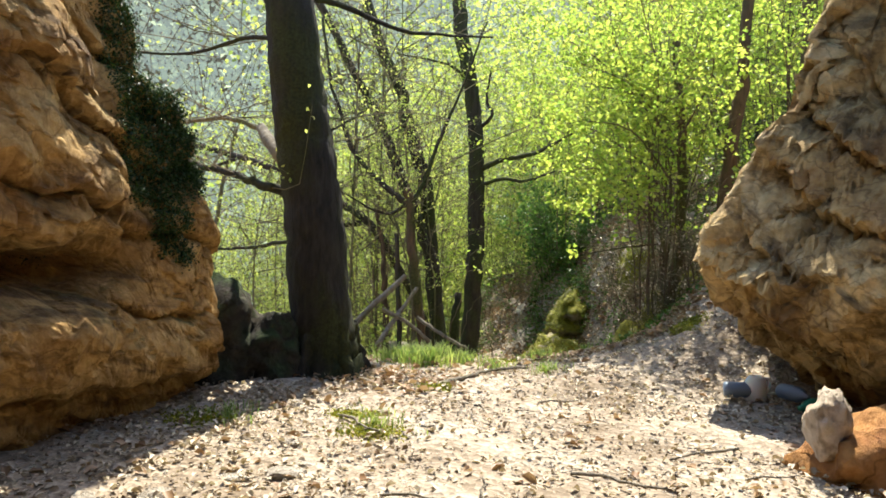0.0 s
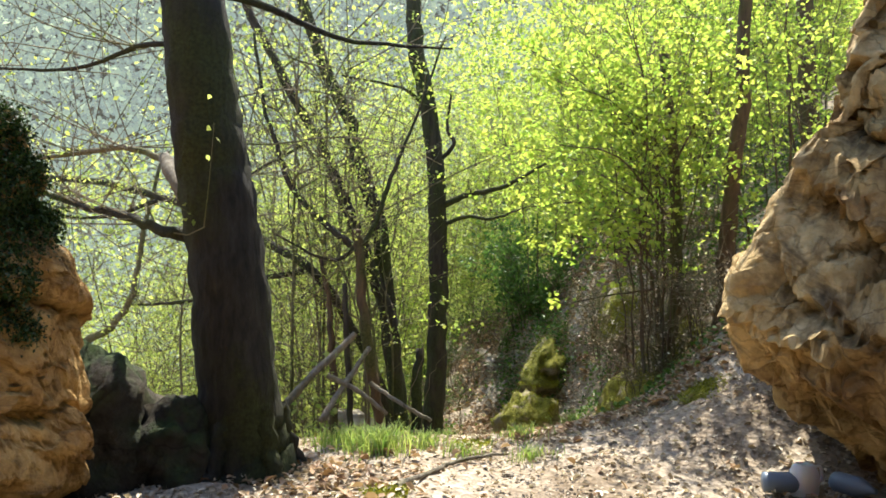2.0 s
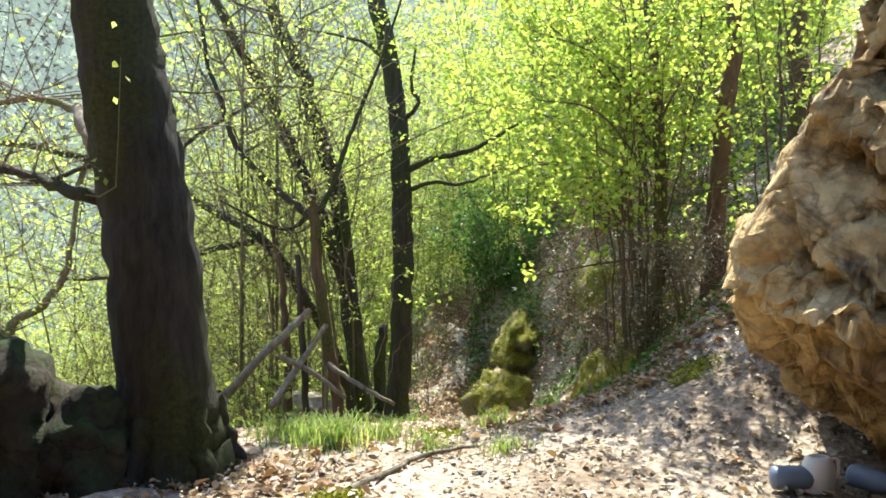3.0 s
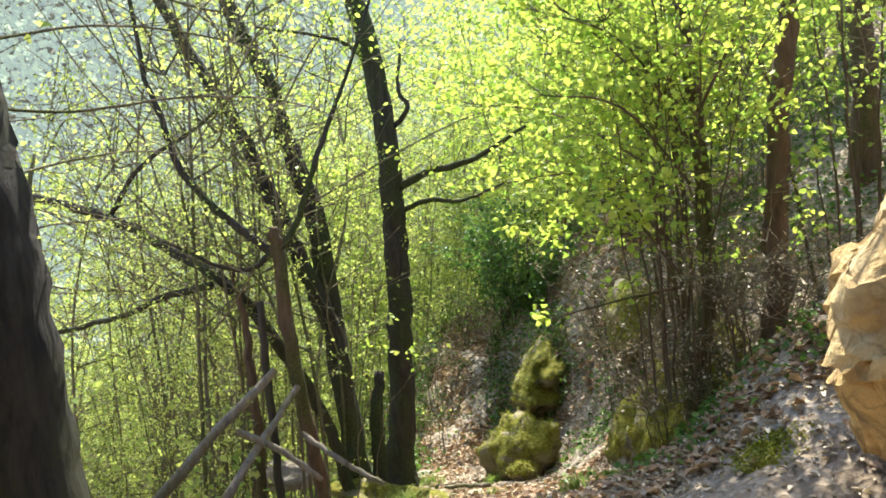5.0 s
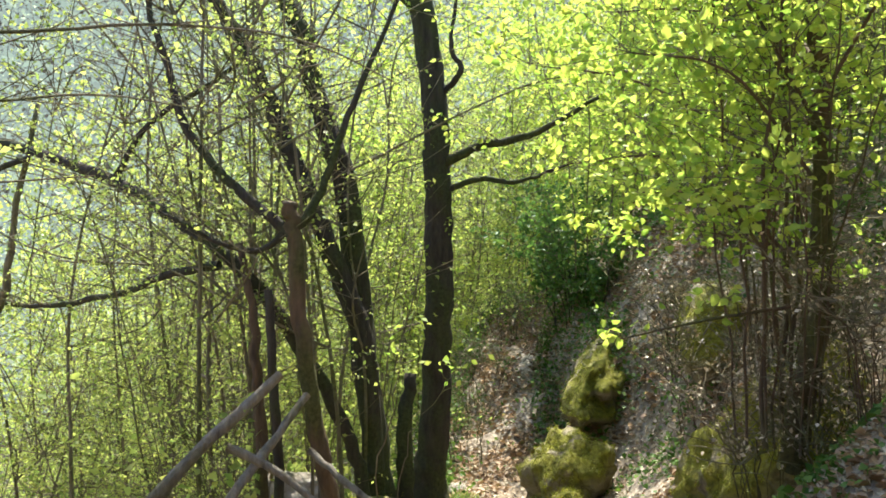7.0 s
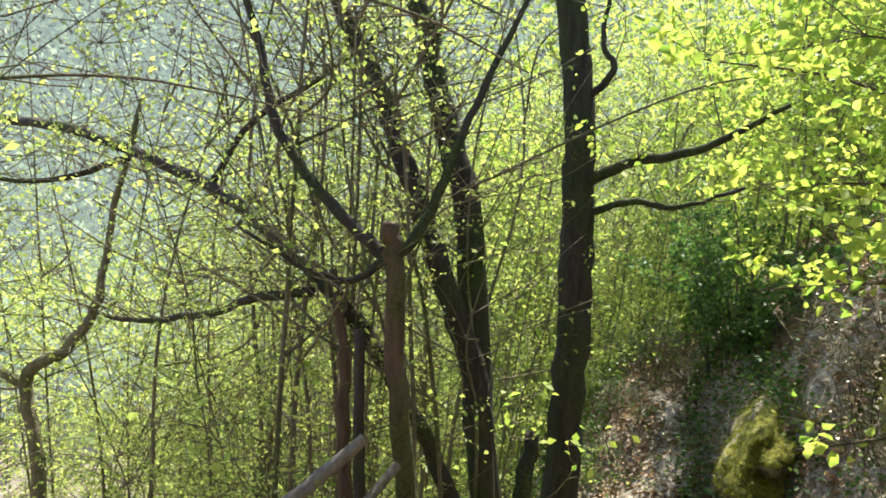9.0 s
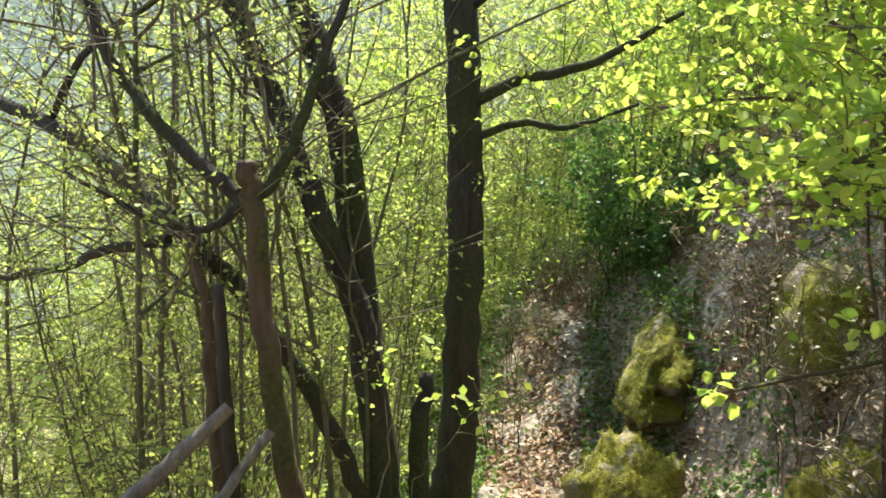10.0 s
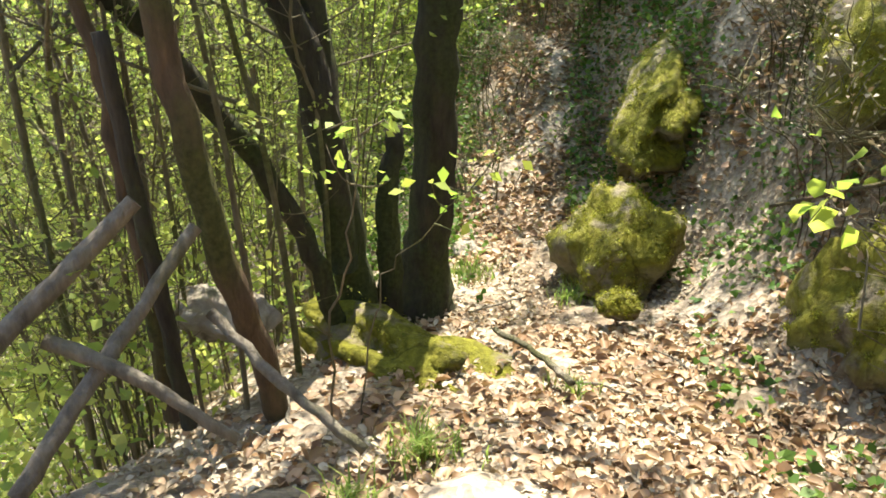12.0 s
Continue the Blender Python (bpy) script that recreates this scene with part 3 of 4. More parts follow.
# beech beside the cave mouth
beech = thing("beech_tree", -0.94, 6.9, 0.1, "thick dark shaded mossy beech trunk beside the cave mouth", "tree")
geo = Geo()
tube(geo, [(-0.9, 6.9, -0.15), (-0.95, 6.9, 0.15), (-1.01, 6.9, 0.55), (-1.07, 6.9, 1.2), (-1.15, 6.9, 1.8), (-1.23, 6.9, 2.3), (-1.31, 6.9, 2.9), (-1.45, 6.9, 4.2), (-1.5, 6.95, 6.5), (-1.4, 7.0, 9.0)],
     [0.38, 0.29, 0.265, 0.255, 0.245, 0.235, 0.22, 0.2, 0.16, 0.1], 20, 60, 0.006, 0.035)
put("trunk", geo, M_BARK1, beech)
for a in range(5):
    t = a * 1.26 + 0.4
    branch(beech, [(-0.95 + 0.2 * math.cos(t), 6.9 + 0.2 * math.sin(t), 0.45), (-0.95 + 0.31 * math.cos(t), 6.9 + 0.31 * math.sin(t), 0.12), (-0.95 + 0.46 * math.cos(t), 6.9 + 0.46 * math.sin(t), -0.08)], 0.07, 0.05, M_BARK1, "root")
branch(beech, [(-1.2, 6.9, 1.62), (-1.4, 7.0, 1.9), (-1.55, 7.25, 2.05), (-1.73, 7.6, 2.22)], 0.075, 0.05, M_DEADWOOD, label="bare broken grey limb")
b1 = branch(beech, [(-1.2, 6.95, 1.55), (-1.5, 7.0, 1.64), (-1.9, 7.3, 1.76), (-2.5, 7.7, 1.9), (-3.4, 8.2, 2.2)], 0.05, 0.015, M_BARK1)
b2 = branch(beech, [(-1.3, 6.95, 2.9), (-1.8, 7.3, 3.0), (-2.6, 7.9, 2.95), (-3.8, 8.4, 3.1)], 0.026, 0.008, M_BARK1)
b3 = branch(beech, [(-1.7, 7.6, 2.2), (-2.2, 8.0, 2.35), (-3.0, 8.3, 2.3), (-4.0, 8.8, 2.5)], 0.03, 0.008, M_TWIG)
b4 = branch(beech, [(-1.35, 6.9, 3.3), (-1.0, 7.6, 3.4), (-0.4, 8.2, 3.3), (0.5, 8.8, 3.4)], 0.04, 0.01, M_BARK1)
b5 = branch(beech, [(-1.25, 7.1, 2.3), (-0.95, 7.5, 2.32), (-0.5, 7.9, 2.44), (0.0, 8.2, 2.44), (0.4, 8.5, 2.3)], 0.010, 0.003, M_TWIG, sides=6)
b6 = branch(beech, [(-1.25, 7.1, 2.55), (-0.9, 7.6, 2.75), (-0.5, 8.0, 2.8), (0.1, 8.4, 2.7)], 0.009, 0.003, M_TWIG, sides=6)
b7 = branch(beech, [(-1.2, 7.1, 1.95), (-1.1, 7.7, 2.1), (-0.8, 8.2, 2.2), (-0.3, 8.8, 2.15)], 0.009, 0.003, M_TWIG, sides=6)
tg, lg = Geo(), Geo()
for b in (b5, b6, b7):
    twigs(tg, lg, b, 14, 0.55, 0.003, 2, 0.03, 0.0)
for b in (b1, b2, b3):
    twigs(tg, lg, b, 34, 1.3, 0.006, 4, 0.045, 0.15)
twigs(tg, lg, b4, 10, 1.0, 0.005, 4, 0.045, 0.1)
put("brushwood", tg, M_TWIG, beech, label="fine bare grey twigs")
put("foliage", lg, M_LEAF2, beech)

beech.matrix_basis = Matrix.Translation((-0.89, 6.55, 0.16)) @ Matrix.Diagonal((0.951, 0.951, 0.951, 1))

# straight dark tree on the path
t2 = thing("dark_tree", 0.42, 11.2, -0.65, "straight dark-barked tree beside the path", "tree")
geo = Geo()
tube(geo, [(0.36, 11.2, -1.0), (0.38, 11.2, -0.6), (0.43, 11.2, -0.1), (0.46, 11.2, 0.9), (0.45, 11.2, 1.75), (0.42, 11.2, 2.5), (0.32, 11.2, 3.3), (0.15, 11.2, 4.2), (0.1, 11.2, 5.5), (0.0, 11.3, 8.5)],
     [0.24, 0.15, 0.12, 0.115, 0.11, 0.105, 0.1, 0.09, 0.06], 14, 60, 0.008, 0.05)
put("trunk", geo, M_BARK2, t2)
s1 = branch(t2, [(0.47, 11.2, 2.1), (0.8, 11.0, 2.24), (1.22, 10.9, 2.33), (1.7, 10.8, 2.6)], 0.045, 0.015, M_BARK2)
s2 = branch(t2, [(0.47, 11.2, 1.88), (0.8, 11.1, 1.98), (1.1, 11.0, 1.96), (1.5, 11.0, 2.1)], 0.03, 0.01, M_BARK2)
s3 = branch(t2, [(0.45, 11.2, 2.66), (0.63, 11.1, 2.85), (0.55, 11.1, 3.05), (0.6, 11.1, 3.5)], 0.03, 0.012, M_BARK2)
s4 = branch(t2, [(0.3, 11.2, 3.3), (0.0, 11.0, 3.5), (-0.7, 10.8, 3.6)], 0.025, 0.01, M_BARK2)
tg, lg = Geo(), Geo()
for b in (s1, s2, s3, s4):
    twigs(tg, lg, b, 8, 0.7, 0.005, 9, 0.05)
trunk_line = spline([(0.4, 11.2, -0.2), (0.46, 11.2, 0.9), (0.45, 11.2, 1.75), (0.4, 11.2, 2.6), (0.2, 11.2, 4.0)], 40)
twigs(tg, lg, trunk_line, 40, 0.35, 0.003, 7, 0.035)
put("brushwood", tg, M_TWIG, t2)
put("foliage", lg, M_LEAF, t2)

# twin leaning trunks
t3 = thing("twin_tree", 0.0, 10.8, -0.5, "twin leaning dark trunks rising from one foot", "tree")
ta = branch(t3, [(0.05, 10.8, -0.9), (0.0, 10.8, -0.2), (-0.16, 10.8, 0.95), (-0.27, 10.8, 1.9), (-0.45, 10.8, 2.5), (-0.65, 10.85, 3.15), (-1.15, 10.9, 4.4), (-1.6, 11, 6.5)], 0.11, 0.06, M_BARK2, "trunk", 12)
tb = branch(t3, [(-0.02, 10.7, -0.3), (-0.08, 10.65, 0.6), (-0.3, 10.6, 1.27), (-0.53, 10.6, 1.86), (-0.71, 10.6, 2.28), (-0.9, 10.6, 2.73), (-1.2, 10.6, 3.25), (-2.0, 10.6, 4.8)], 0.085, 0.045, M_BARK2, "trunk", 12)
tc = branch(t3, [(0.22, 10.9, -0.9), (0.2, 10.9, -0.1), (0.24, 11.0, 0.4)], 0.08, 0.05, M_BARK2, "stump")
tg, lg = Geo(), Geo()
for b in (ta, tb):
    twigs(tg, lg, b, 64, 1.2, 0.006, 8, 0.04, 0.4)
put("brushwood", tg, M_TWIG, t3)
put("foliage", lg, M_LEAF2, t3)

# forked reddish stem
fk = thing("forked_small_tree", -0.1, 9.4, 0.0, "reddish-brown forked stem with a sawn-off top", "tree")
f0 = branch(fk, [(-0.05, 9.2, -0.35), (-0.1, 9.15, 0.1), (-0.15, 9.05, 0.47), (-0.23, 9.05, 1.03), (-0.28, 9.05, 1.57), (-0.3, 9.05, 1.75)], 0.05, 0.042, M_BARK3, "trunk", 10)
f1 = branch(fk, [(-0.29, 9.05, 1.57), (-0.52, 9.1, 1.75), (-0.74, 9.15, 1.95), (-0.95, 9.2, 2.21), (-1.06, 9.25, 2.56), (-1.17, 9.3, 2.86), (-1.3, 9.4, 3.6)], 0.034, 0.014, M_BARK2)
f2 = branch(fk, [(-0.28, 9.05, 1.58), (-0.16, 9.11, 1.76), (-0.04, 9.18, 2.12), (0.08, 9.24, 2.45), (0.23, 9.3, 2.82), (0.5, 9.4, 3.6)], 0.028, 0.01, M_BARK2)
f3 = branch(fk, [(-0.31, 9.05, 1.6), (-0.44, 9.03, 1.49), (-0.65, 9.0, 1.51), (-1.0, 8.95, 1.7)], 0.022, 0.008, M_BARK2)
tg, lg = Geo(), Geo()
for b in (f1, f2, f3):
    twigs(tg, lg, b, 16, 0.8, 0.004, 6, 0.035)
put("brushwood", tg, M_TWIG, fk)
put("foliage", lg, M_LEAF2, fk)

fk.matrix_basis = Matrix.Translation((-0.195, 9.89, -0.206)) @ Matrix.Diagonal((1.12, 1.12, 1.12, 1))

# bent tree whose limb arches to the left
bt = thing("bent_tree", -0.4, 9.3, -0.2, "bent tree arching its bare limb over the slope", "tree")
l0 = branch(bt, [(0.054, 10.2, -0.8), (-0.04, 10.16, -0.15), (-0.22, 10.07, 0.36), (-0.5, 9.93, 0.91), (-0.83, 9.77, 1.37), (-1.26, 10.06, 1.61), (-1.78, 10.34, 1.88), (-2.53, 10.63, 2.12), (-3.32, 10.91, 2.32), (-4.2, 11.2, 2.42), (-5.5, 11.4, 2.6)], 0.052, 0.034, M_BARK2, "trunk", 10)
l1 = branch(bt, [(-0.9, 9.7, 1.35), (-1.33, 9.9, 1.27), (-1.81, 10.27, 1.1), (-2.56, 10.63, 0.97), (-3.08, 11.0, 0.95)], 0.03, 0.014, M_BARK2)
l2 = branch(bt, [(-1.9, 10.4, 1.9), (-1.6, 10.3, 2.3), (-1.1, 10.2, 2.6), (-0.7, 10.2, 2.9)], 0.025, 0.01, M_BARK2)
l3 = branch(bt, [(-2.6, 10.6, 2.1), (-3.2, 10.4, 1.9), (-4.2, 10.3, 2.0)], 0.025, 0.01, M_BARK2)
branch(bt, [(-0.36, 9.1, -0.2), (-0.41, 9.1, 0.7), (-0.44, 9.1, 1.25)], 0.03, 0.025, M_BARK2, "stub")
branch(bt, [(-0.55, 9.4, -0.4), (-0.56, 9.4, 0.3), (-0.6, 9.4, 1.0), (-0.7, 9.45, 1.5)], 0.045, 0.02, M_BARK3, "stem")
tg, lg = Geo(), Geo()
for b in (l0, l1, l2, l3):
    twigs(tg, lg, b, 36, 1.2, 0.005, 6, 0.033, 0.2)
put("brushwood", tg, M_TWIG, bt)
put("foliage", lg, M_LEAF2, bt)

bt.matrix_basis = Matrix.Translation((-0.49, 9.62, -0.35)) @ Matrix.Diagonal((1.08, 1.08, 1.08, 1))

lt = thing("crooked_tree", -3.7, 11.2, -2.0, "crooked dark tree on the steep slope", "tree")
branch(lt, [(-3.5, 11.2, -2.6), (-3.66, 11.2, -0.45), (-3.82, 11.2, 0.34), (-3.46, 11.2, 0.63), (-3.21, 11.2, 1.01), (-3.14, 11.2, 1.5), (-2.9, 11.2, 2.6)], 0.065, 0.02, M_TWIG, "trunk", 10)
k1 = branch(lt, [(-3.82, 11.2, 0.3), (-4.19, 11.2, 0.5), (-4.4, 11.2, 1.2), (-4.3, 11.3, 2.4)], 0.045, 0.015, M_TWIG)
tg, lg = Geo(), Geo()
twigs(tg, lg, k1, 26, 1.2, 0.006, 8, 0.045)
put("brushwood", tg, M_TWIG, lt)
put("foliage", lg, M_LEAF2, lt)

# dead logs and branches by the edge
for pts, r0, r1, lab in (([(-0.4, 9.16, 0.74), (-0.78, 8.9, 0.37), (-1.4, 8.5, -0.3)], 0.035, 0.045, "broken grey branch leaning at the edge"),
                         ([(-0.27, 9.3, 0.59), (-0.47, 8.95, 0.3), (-0.66, 8.6, 0.02)], 0.028, 0.035, "grey fallen branch propped among stems"),
                         ([(-0.64, 8.9, 0.38), (-0.36, 8.9, 0.24), (-0.08, 8.9, 0.02)], 0.032, 0.022, "pale dead branch lying on the slope"),
                         ([(-0.26, 9.3, 0.25), (0.05, 9.1, 0.08), (0.33, 8.95, -0.05)], 0.025, 0.022, "weathered fallen branch on dry leaves"),
                         ([(0.07, 6.08, 0.13), (0.3, 6.35, 0.15), (0.42, 6.6, 0.14), (0.6, 6.68, 0.16), (0.84, 6.85, 0.14)], 0.022, 0.012, "curved bare stick lying on the ground"),
                         ([(0.8, 10.6, -0.6), (1.0, 10.2, -0.48), (1.12, 9.8, -0.36)], 0.018, 0.022, "dark root crossing the path"),
                         ([(0.66, 10.9, -0.68), (1.0, 11.2, -0.74)], 0.008, 0.006, "thin twig lying across the path")):
    geo = Geo()
    tube(geo, pts, [r0 * 0.85, r1 * 0.85], 9, 14, 0.003, 0.07)
    tagged(put("fallen_branch", geo, M_DEADWOOD), lab, "branch")

# ---- trunks and hazel on the right bank ----
for pts, r0, lab in (([(3.06, 8.9, 0.4), (3.08, 8.9, 0.9), (3.12, 8.9, 1.5), (3.17, 8.9, 2.3), (3.3, 8.95, 3.2), (3.3, 9, 5)], 0.095, "reddish-brown trunk on the leafy bank"),
                     ([(2.58, 9.2, 0.2), (2.68, 9.2, 0.8), (2.74, 9.2, 1.3), (2.71, 9.2, 2.25), (2.6, 9.2, 3.5)], 0.075, "leaning brown trunk among hazel stems"),
                     ([(4.6, 10.5, 1.5), (4.7, 10.5, 3), (4.6, 10.6, 6)], 0.13, "ivy-clad trunk high on the bank")):
    tr = thing("bank_tree", *pts[0], lab, "tree")
    c = branch(tr, pts, r0, r0 * 0.6, M_BARK3, "trunk", 12)
    tg, lg = Geo(), Geo()
    twigs(tg, lg, c, 26, 0.9, 0.005, 12, 0.05)
    put("brushwood", tg, M_TWIG, tr)
    put("foliage", lg, M_LEAF, tr)


def shrub(name, x, y, z, stems, height, spread, per_stem, per_twig, leaf, leaf_mat, bark, label, seed, r_stem=0.016, twig=0.8, low=0.25, lean=(0, 0)):
    """Many-stemmed bush: each stem with its own twigs, leaves along the twigs."""
    r = np.random.default_rng(seed)
    e = thing(name, x, y, z, label, "shrub")
    tg, lg = Geo(), Geo()
    for k in range(stems):
        a = r.uniform(0, 2 * math.pi)
        h = height * r.uniform(0.6, 1.1)
        o = spread * r.uniform(0.2, 1.0)
        dx, dy = math.cos(a) * o + lean[0], math.sin(a) * o + lean[1]
        bx, by = x + math.cos(a) * 0.38 * min(spread, 1) * r.uniform(0.3, 1.2), y + math.sin(a) * 0.38 * min(spread, 1) * r.uniform(0.3, 1.2)
        pts = [(bx, by, z - 0.3), (bx + dx * 0.18, by + dy * 0.18, z + h * 0.33), (bx + dx * 0.5 + r.normal(0, 0.08), by + dy * 0.5 + r.normal(0, 0.08), z + h * 0.68), (bx + dx, by + dy, z + h)]
        g1 = Geo()
        rr = r_stem * r.uniform(0.6, 1.4)
        c = tube(g1, pts, [rr, rr * 0.7, rr * 0.3], 6, 14, 0.012, 0, r)
        put("stem", g1, bark, e)
        twigs(tg, lg, c[int(14 * low):], per_stem, twig, 0.004, per_twig, leaf, 0.2, r)
    put("brushwood", tg, M_TWIG, e)
    put("foliage", lg, leaf_mat, e)
    return e


hz = shrub("hazel_bush", 2.5, 9.05, 0.7, 12, 3.2, 0.7, 22, 11, 0.05, M_LEAF, M_BARK3, "bright yellow-green hazel bush on the bank", 21, 0.011, twig=0.75, low=0.3)
tg, lg = Geo(), Geo()
for pts in ([(2.4, 8.8, 1.2), (1.9, 8.65, 1.14), (1.35, 8.6, 1.02)], [(2.4, 8.8, 1.3), (2.0, 8.7, 1.75), (1.6, 8.7, 1.8)], [(2.4, 8.9, 1.5), (1.9, 9.2, 2.0), (1.3, 9.5, 2.0)],
            [(2.5, 8.8, 1.9), (2.0, 8.6, 2.4), (1.5, 8.6, 2.5)], [(2.5, 8.8, 2.2), (2.1, 8.9, 2.9), (1.5, 9.1, 3.2)], [(2.5, 9.0, 1.9), (1.8, 9.6, 2.5), (1.1, 10.0, 2.7)],
            [(2.6, 8.8, 2.4), (2.8, 8.5, 3.0), (2.7, 8.3, 3.3)], [(2.5, 9.0, 1.5), (2.0, 9.6, 1.6), (1.5, 10.2, 1.5)],
            [(2.5, 9.0, 2.4), (1.9, 9.4, 3.2), (1.2, 9.6, 3.7)], [(2.6, 9.1, 2.3), (2.3, 9.9, 3.0), (1.7, 10.6, 3.2)],
            [(2.6, 9.1, 2.6), (2.5, 10.0, 3.4), (2.2, 10.8, 3.7)], [(2.6, 9.1, 2.2), (2.5, 9.8, 2.7), (2.0, 10.4, 2.9)]):
    c = branch(hz, pts, 0.011, 0.004, M_BARK3, "bough", 6)
    low = pts[0][2] < 1.25
    twigs(tg, lg, c, 5 if low else 26, 0.3 if low else 0.55, 0.003, 7 if low else 13, 0.056, 0.0, droop=0.1)
put("brushwood", tg, M_TWIG, hz)
put("foliage", lg, M_LEAF, hz)
shrub("hazel_bush", 3.0, 9.9, 0.9, 7, 3.6, 1.0, 22, 11, 0.05, M_LEAF, M_BARK3, "sunlit hazel bush with young leaves", 22, 0.011, twig=0.8, low=0.25, lean=(-0.3, 0))
shrub("hazel_bush", 4.0, 9.4, 1.3, 9, 3.6, 1.3, 22, 11, 0.052, M_LEAF, M_BARK3, "tall hazel bush higher on the bank", 23, 0.012, twig=0.85)
shrub("sapling", 0.15, 9.6, -0.35, 2, 1.3, 0.25, 5, 4, 0.045, M_LEAF, M_TWIG, "thin sapling with a few bright leaves", 29, 0.005, 0.22, 0.75, lean=(0.3, -0.4))
shrub("evergreen_bush", 2.2, 15.2, 0.4, 16, 1.5, 1.2, 22, 14, 0.06, M_LEAF3, M_BARK2, "dark evergreen bush on the bank edge", 24, 0.008, twig=0.5, low=0.0)
shrub("evergreen_tree", 5.3, 15.0, gz(5.3, 15.0), 9, 5.0, 1.3, 26, 14, 0.07, M_LEAF3, M_BARK2, "tall dark evergreen behind the leafy mound", 33, 0.03, twig=0.9, low=0.2)
for x, y, sd in ((2.75, 9.3, 25), (2.55, 10.6, 26), (2.9, 10.1, 27), (2.9, 8.5, 28), (2.5, 9.0, 35), (3.1, 9.5, 36), (2.7, 11.9, 37), (3.2, 12.4, 38), (3.3, 10.8, 39)):
    shrub("dry_bramble", x, y, gz(x, y), 20, 0.75, 0.6, 10, 2, 0.032, M_LITTER, M_BARK3, "dry brown brambles on the leafy bank", sd, 0.004, 0.35)

for x, y, h, sd in ((-0.75, 9.85, 1.7, 61), (-1.2, 10.0, 2.0, 63), (-0.5, 10.4, 2.2, 65)):
    shrub("dry_shoots", x, y, gz(x, y), 10, h, 0.55, 9, 4, 0.034, M_LEAF2, M_TWIG, "tangle of thin pale shoots round the tree feet", sd, 0.006, 0.4, 0.1, lean=(-0.15, 0))
for x, y, sd in ((0.95, 14.6, 66), (0.75, 13.4, 67), (1.75, 15.4, 68), (1.2, 16.0, 69)):
    shrub("dry_bramble", x, y, gz(x, y), 12, 0.8, 0.6, 8, 3, 0.035, M_LEAF4, M_BARK3, "thin brown brambles along the shaded path", sd, 0.005, 0.4)

# under-wood that fills the slope: four bushes built once, then repeated
kinds = [shrub("understory_bush", -2.2, 11.6, gz(-2.2, 11.6), 7, 4.6, 1.7, 40, 20, 0.036, M_LEAF2, M_TWIG, "thin-stemmed bush with fresh green leaves on the slope", 51, 0.009, 0.9, 0.0),
         shrub("understory_bush", -0.6, 12.8, gz(-0.6, 12.8), 7, 5.0, 1.4, 40, 20, 0.034, M_LEAF2, M_TWIG, "slender bush with small bright leaves on the slope", 52, 0.008, 0.8, 0.0),
         shrub("understory_bush", -1.2, 14.0, gz(-1.2, 14.0), 6, 5.6, 2.0, 46, 21, 0.038, M_LEAF2, M_TWIG, "tall spindly bush in spring leaf", 53, 0.01, 1.1, 0.0),
         shrub("understory_bush", 3.6, 12.4, gz(3.6, 12.4), 7, 4.2, 1.4, 34, 18, 0.052, M_LEAF, M_TWIG, "leafy yellow-green bush on the bank", 54, 0.009, 0.9, 0.05)]
for k in kinds:
    tagged(k, group="understory bushes")
placed = 0
while placed < 130:
    d = rng.uniform(10.5, 34)
    a = rng.uniform(-0.62, 0.55)
    x, y = 0.4 + d * math.tan(a) * 0.8, d
    if abs(x - path_x(y)) < 0.75 and y < 17 or (y < 15.5 and -1.7 < x - path_x(y) < 2.2) or (y < 11.5 and x > 0):
        continue
    k = kinds[3] if x > path_x(y) else kinds[rng.integers(0, 3)]
    s = rng.uniform(0.75, 1.25) * (1 + 0.02 * max(0, d - 12))
    copy_thing(k, pose(x, y, gz(x, y), rng.uniform(-6, 6), rng.uniform(-6, 6), rng.uniform(0, 360)) @ Matrix.Diagonal((s, s, s, 1)))
    placed += 1
for x, y in ((-0.1, 16.6), (1.3, 19.0), (3.9, 17.4)):
    copy_thing(kinds[3], pose(x, y, gz(x, y), 0, 0, 70 * x + 31 * y) @ Matrix.Diagonal((1.25, 1.25, 1.25, 1)))

# slender bare saplings on the edge of the slope
for k in range(36):
    x, y = (rng.uniform(-4.6, -0.3), rng.uniform(10.0, 13.5)) if k < 28 else (rng.uniform(-1.3, -0.05), rng.uniform(9.6, 10.7))
    z = gz(x, y)
    h = rng.uniform(3.5, 6.0) - z * 0.5
    dx, dy = min(0.35 if x < -1.5 else 0.05, rng.normal(-0.2, 0.7)), rng.normal(0, 0.4)
    sap = thing("slender_sapling", x, y, z, "slender grey sapling with sparse new leaves", "sapling", "slender saplings")
    c = branch(sap, [(x, y, z - 0.3), (x + dx * 0.1, y, z + h * 0.3), (x + dx * 0.5 + rng.normal(0, 0.15), y + dy * 0.5, z + h * 0.65), (x + dx * 1.5, y + dy, z + h)], rng.uniform(0.012, 0.026), 0.005, M_TWIG, "trunk", 6, 0.004)
    tg, lg = Geo(), Geo()
    for q in range(4):
        p = c[rng.integers(6, 18)]
        e = p + np.array([rng.normal(-0.15, 0.7), rng.normal(0, 0.5), rng.uniform(0.2, 1.2)])
        b = branch(sap, [p, (p + e) / 2 + rng.normal(0, 0.14, 3), e], 0.011, 0.004, M_TWIG, "limb", 5, 0.006)
        twigs(tg, lg, b, 9, 0.7, 0.003, 6, 0.034, 0.1)
    put("brushwood", tg, M_TWIG, sap)
    put("foliage", lg, M_LEAF2, sap)

# low growth on the slopes
def valley_density(x, y):
    return np.where(x < path_x(y) - 1.1, 1.0, 0.0)


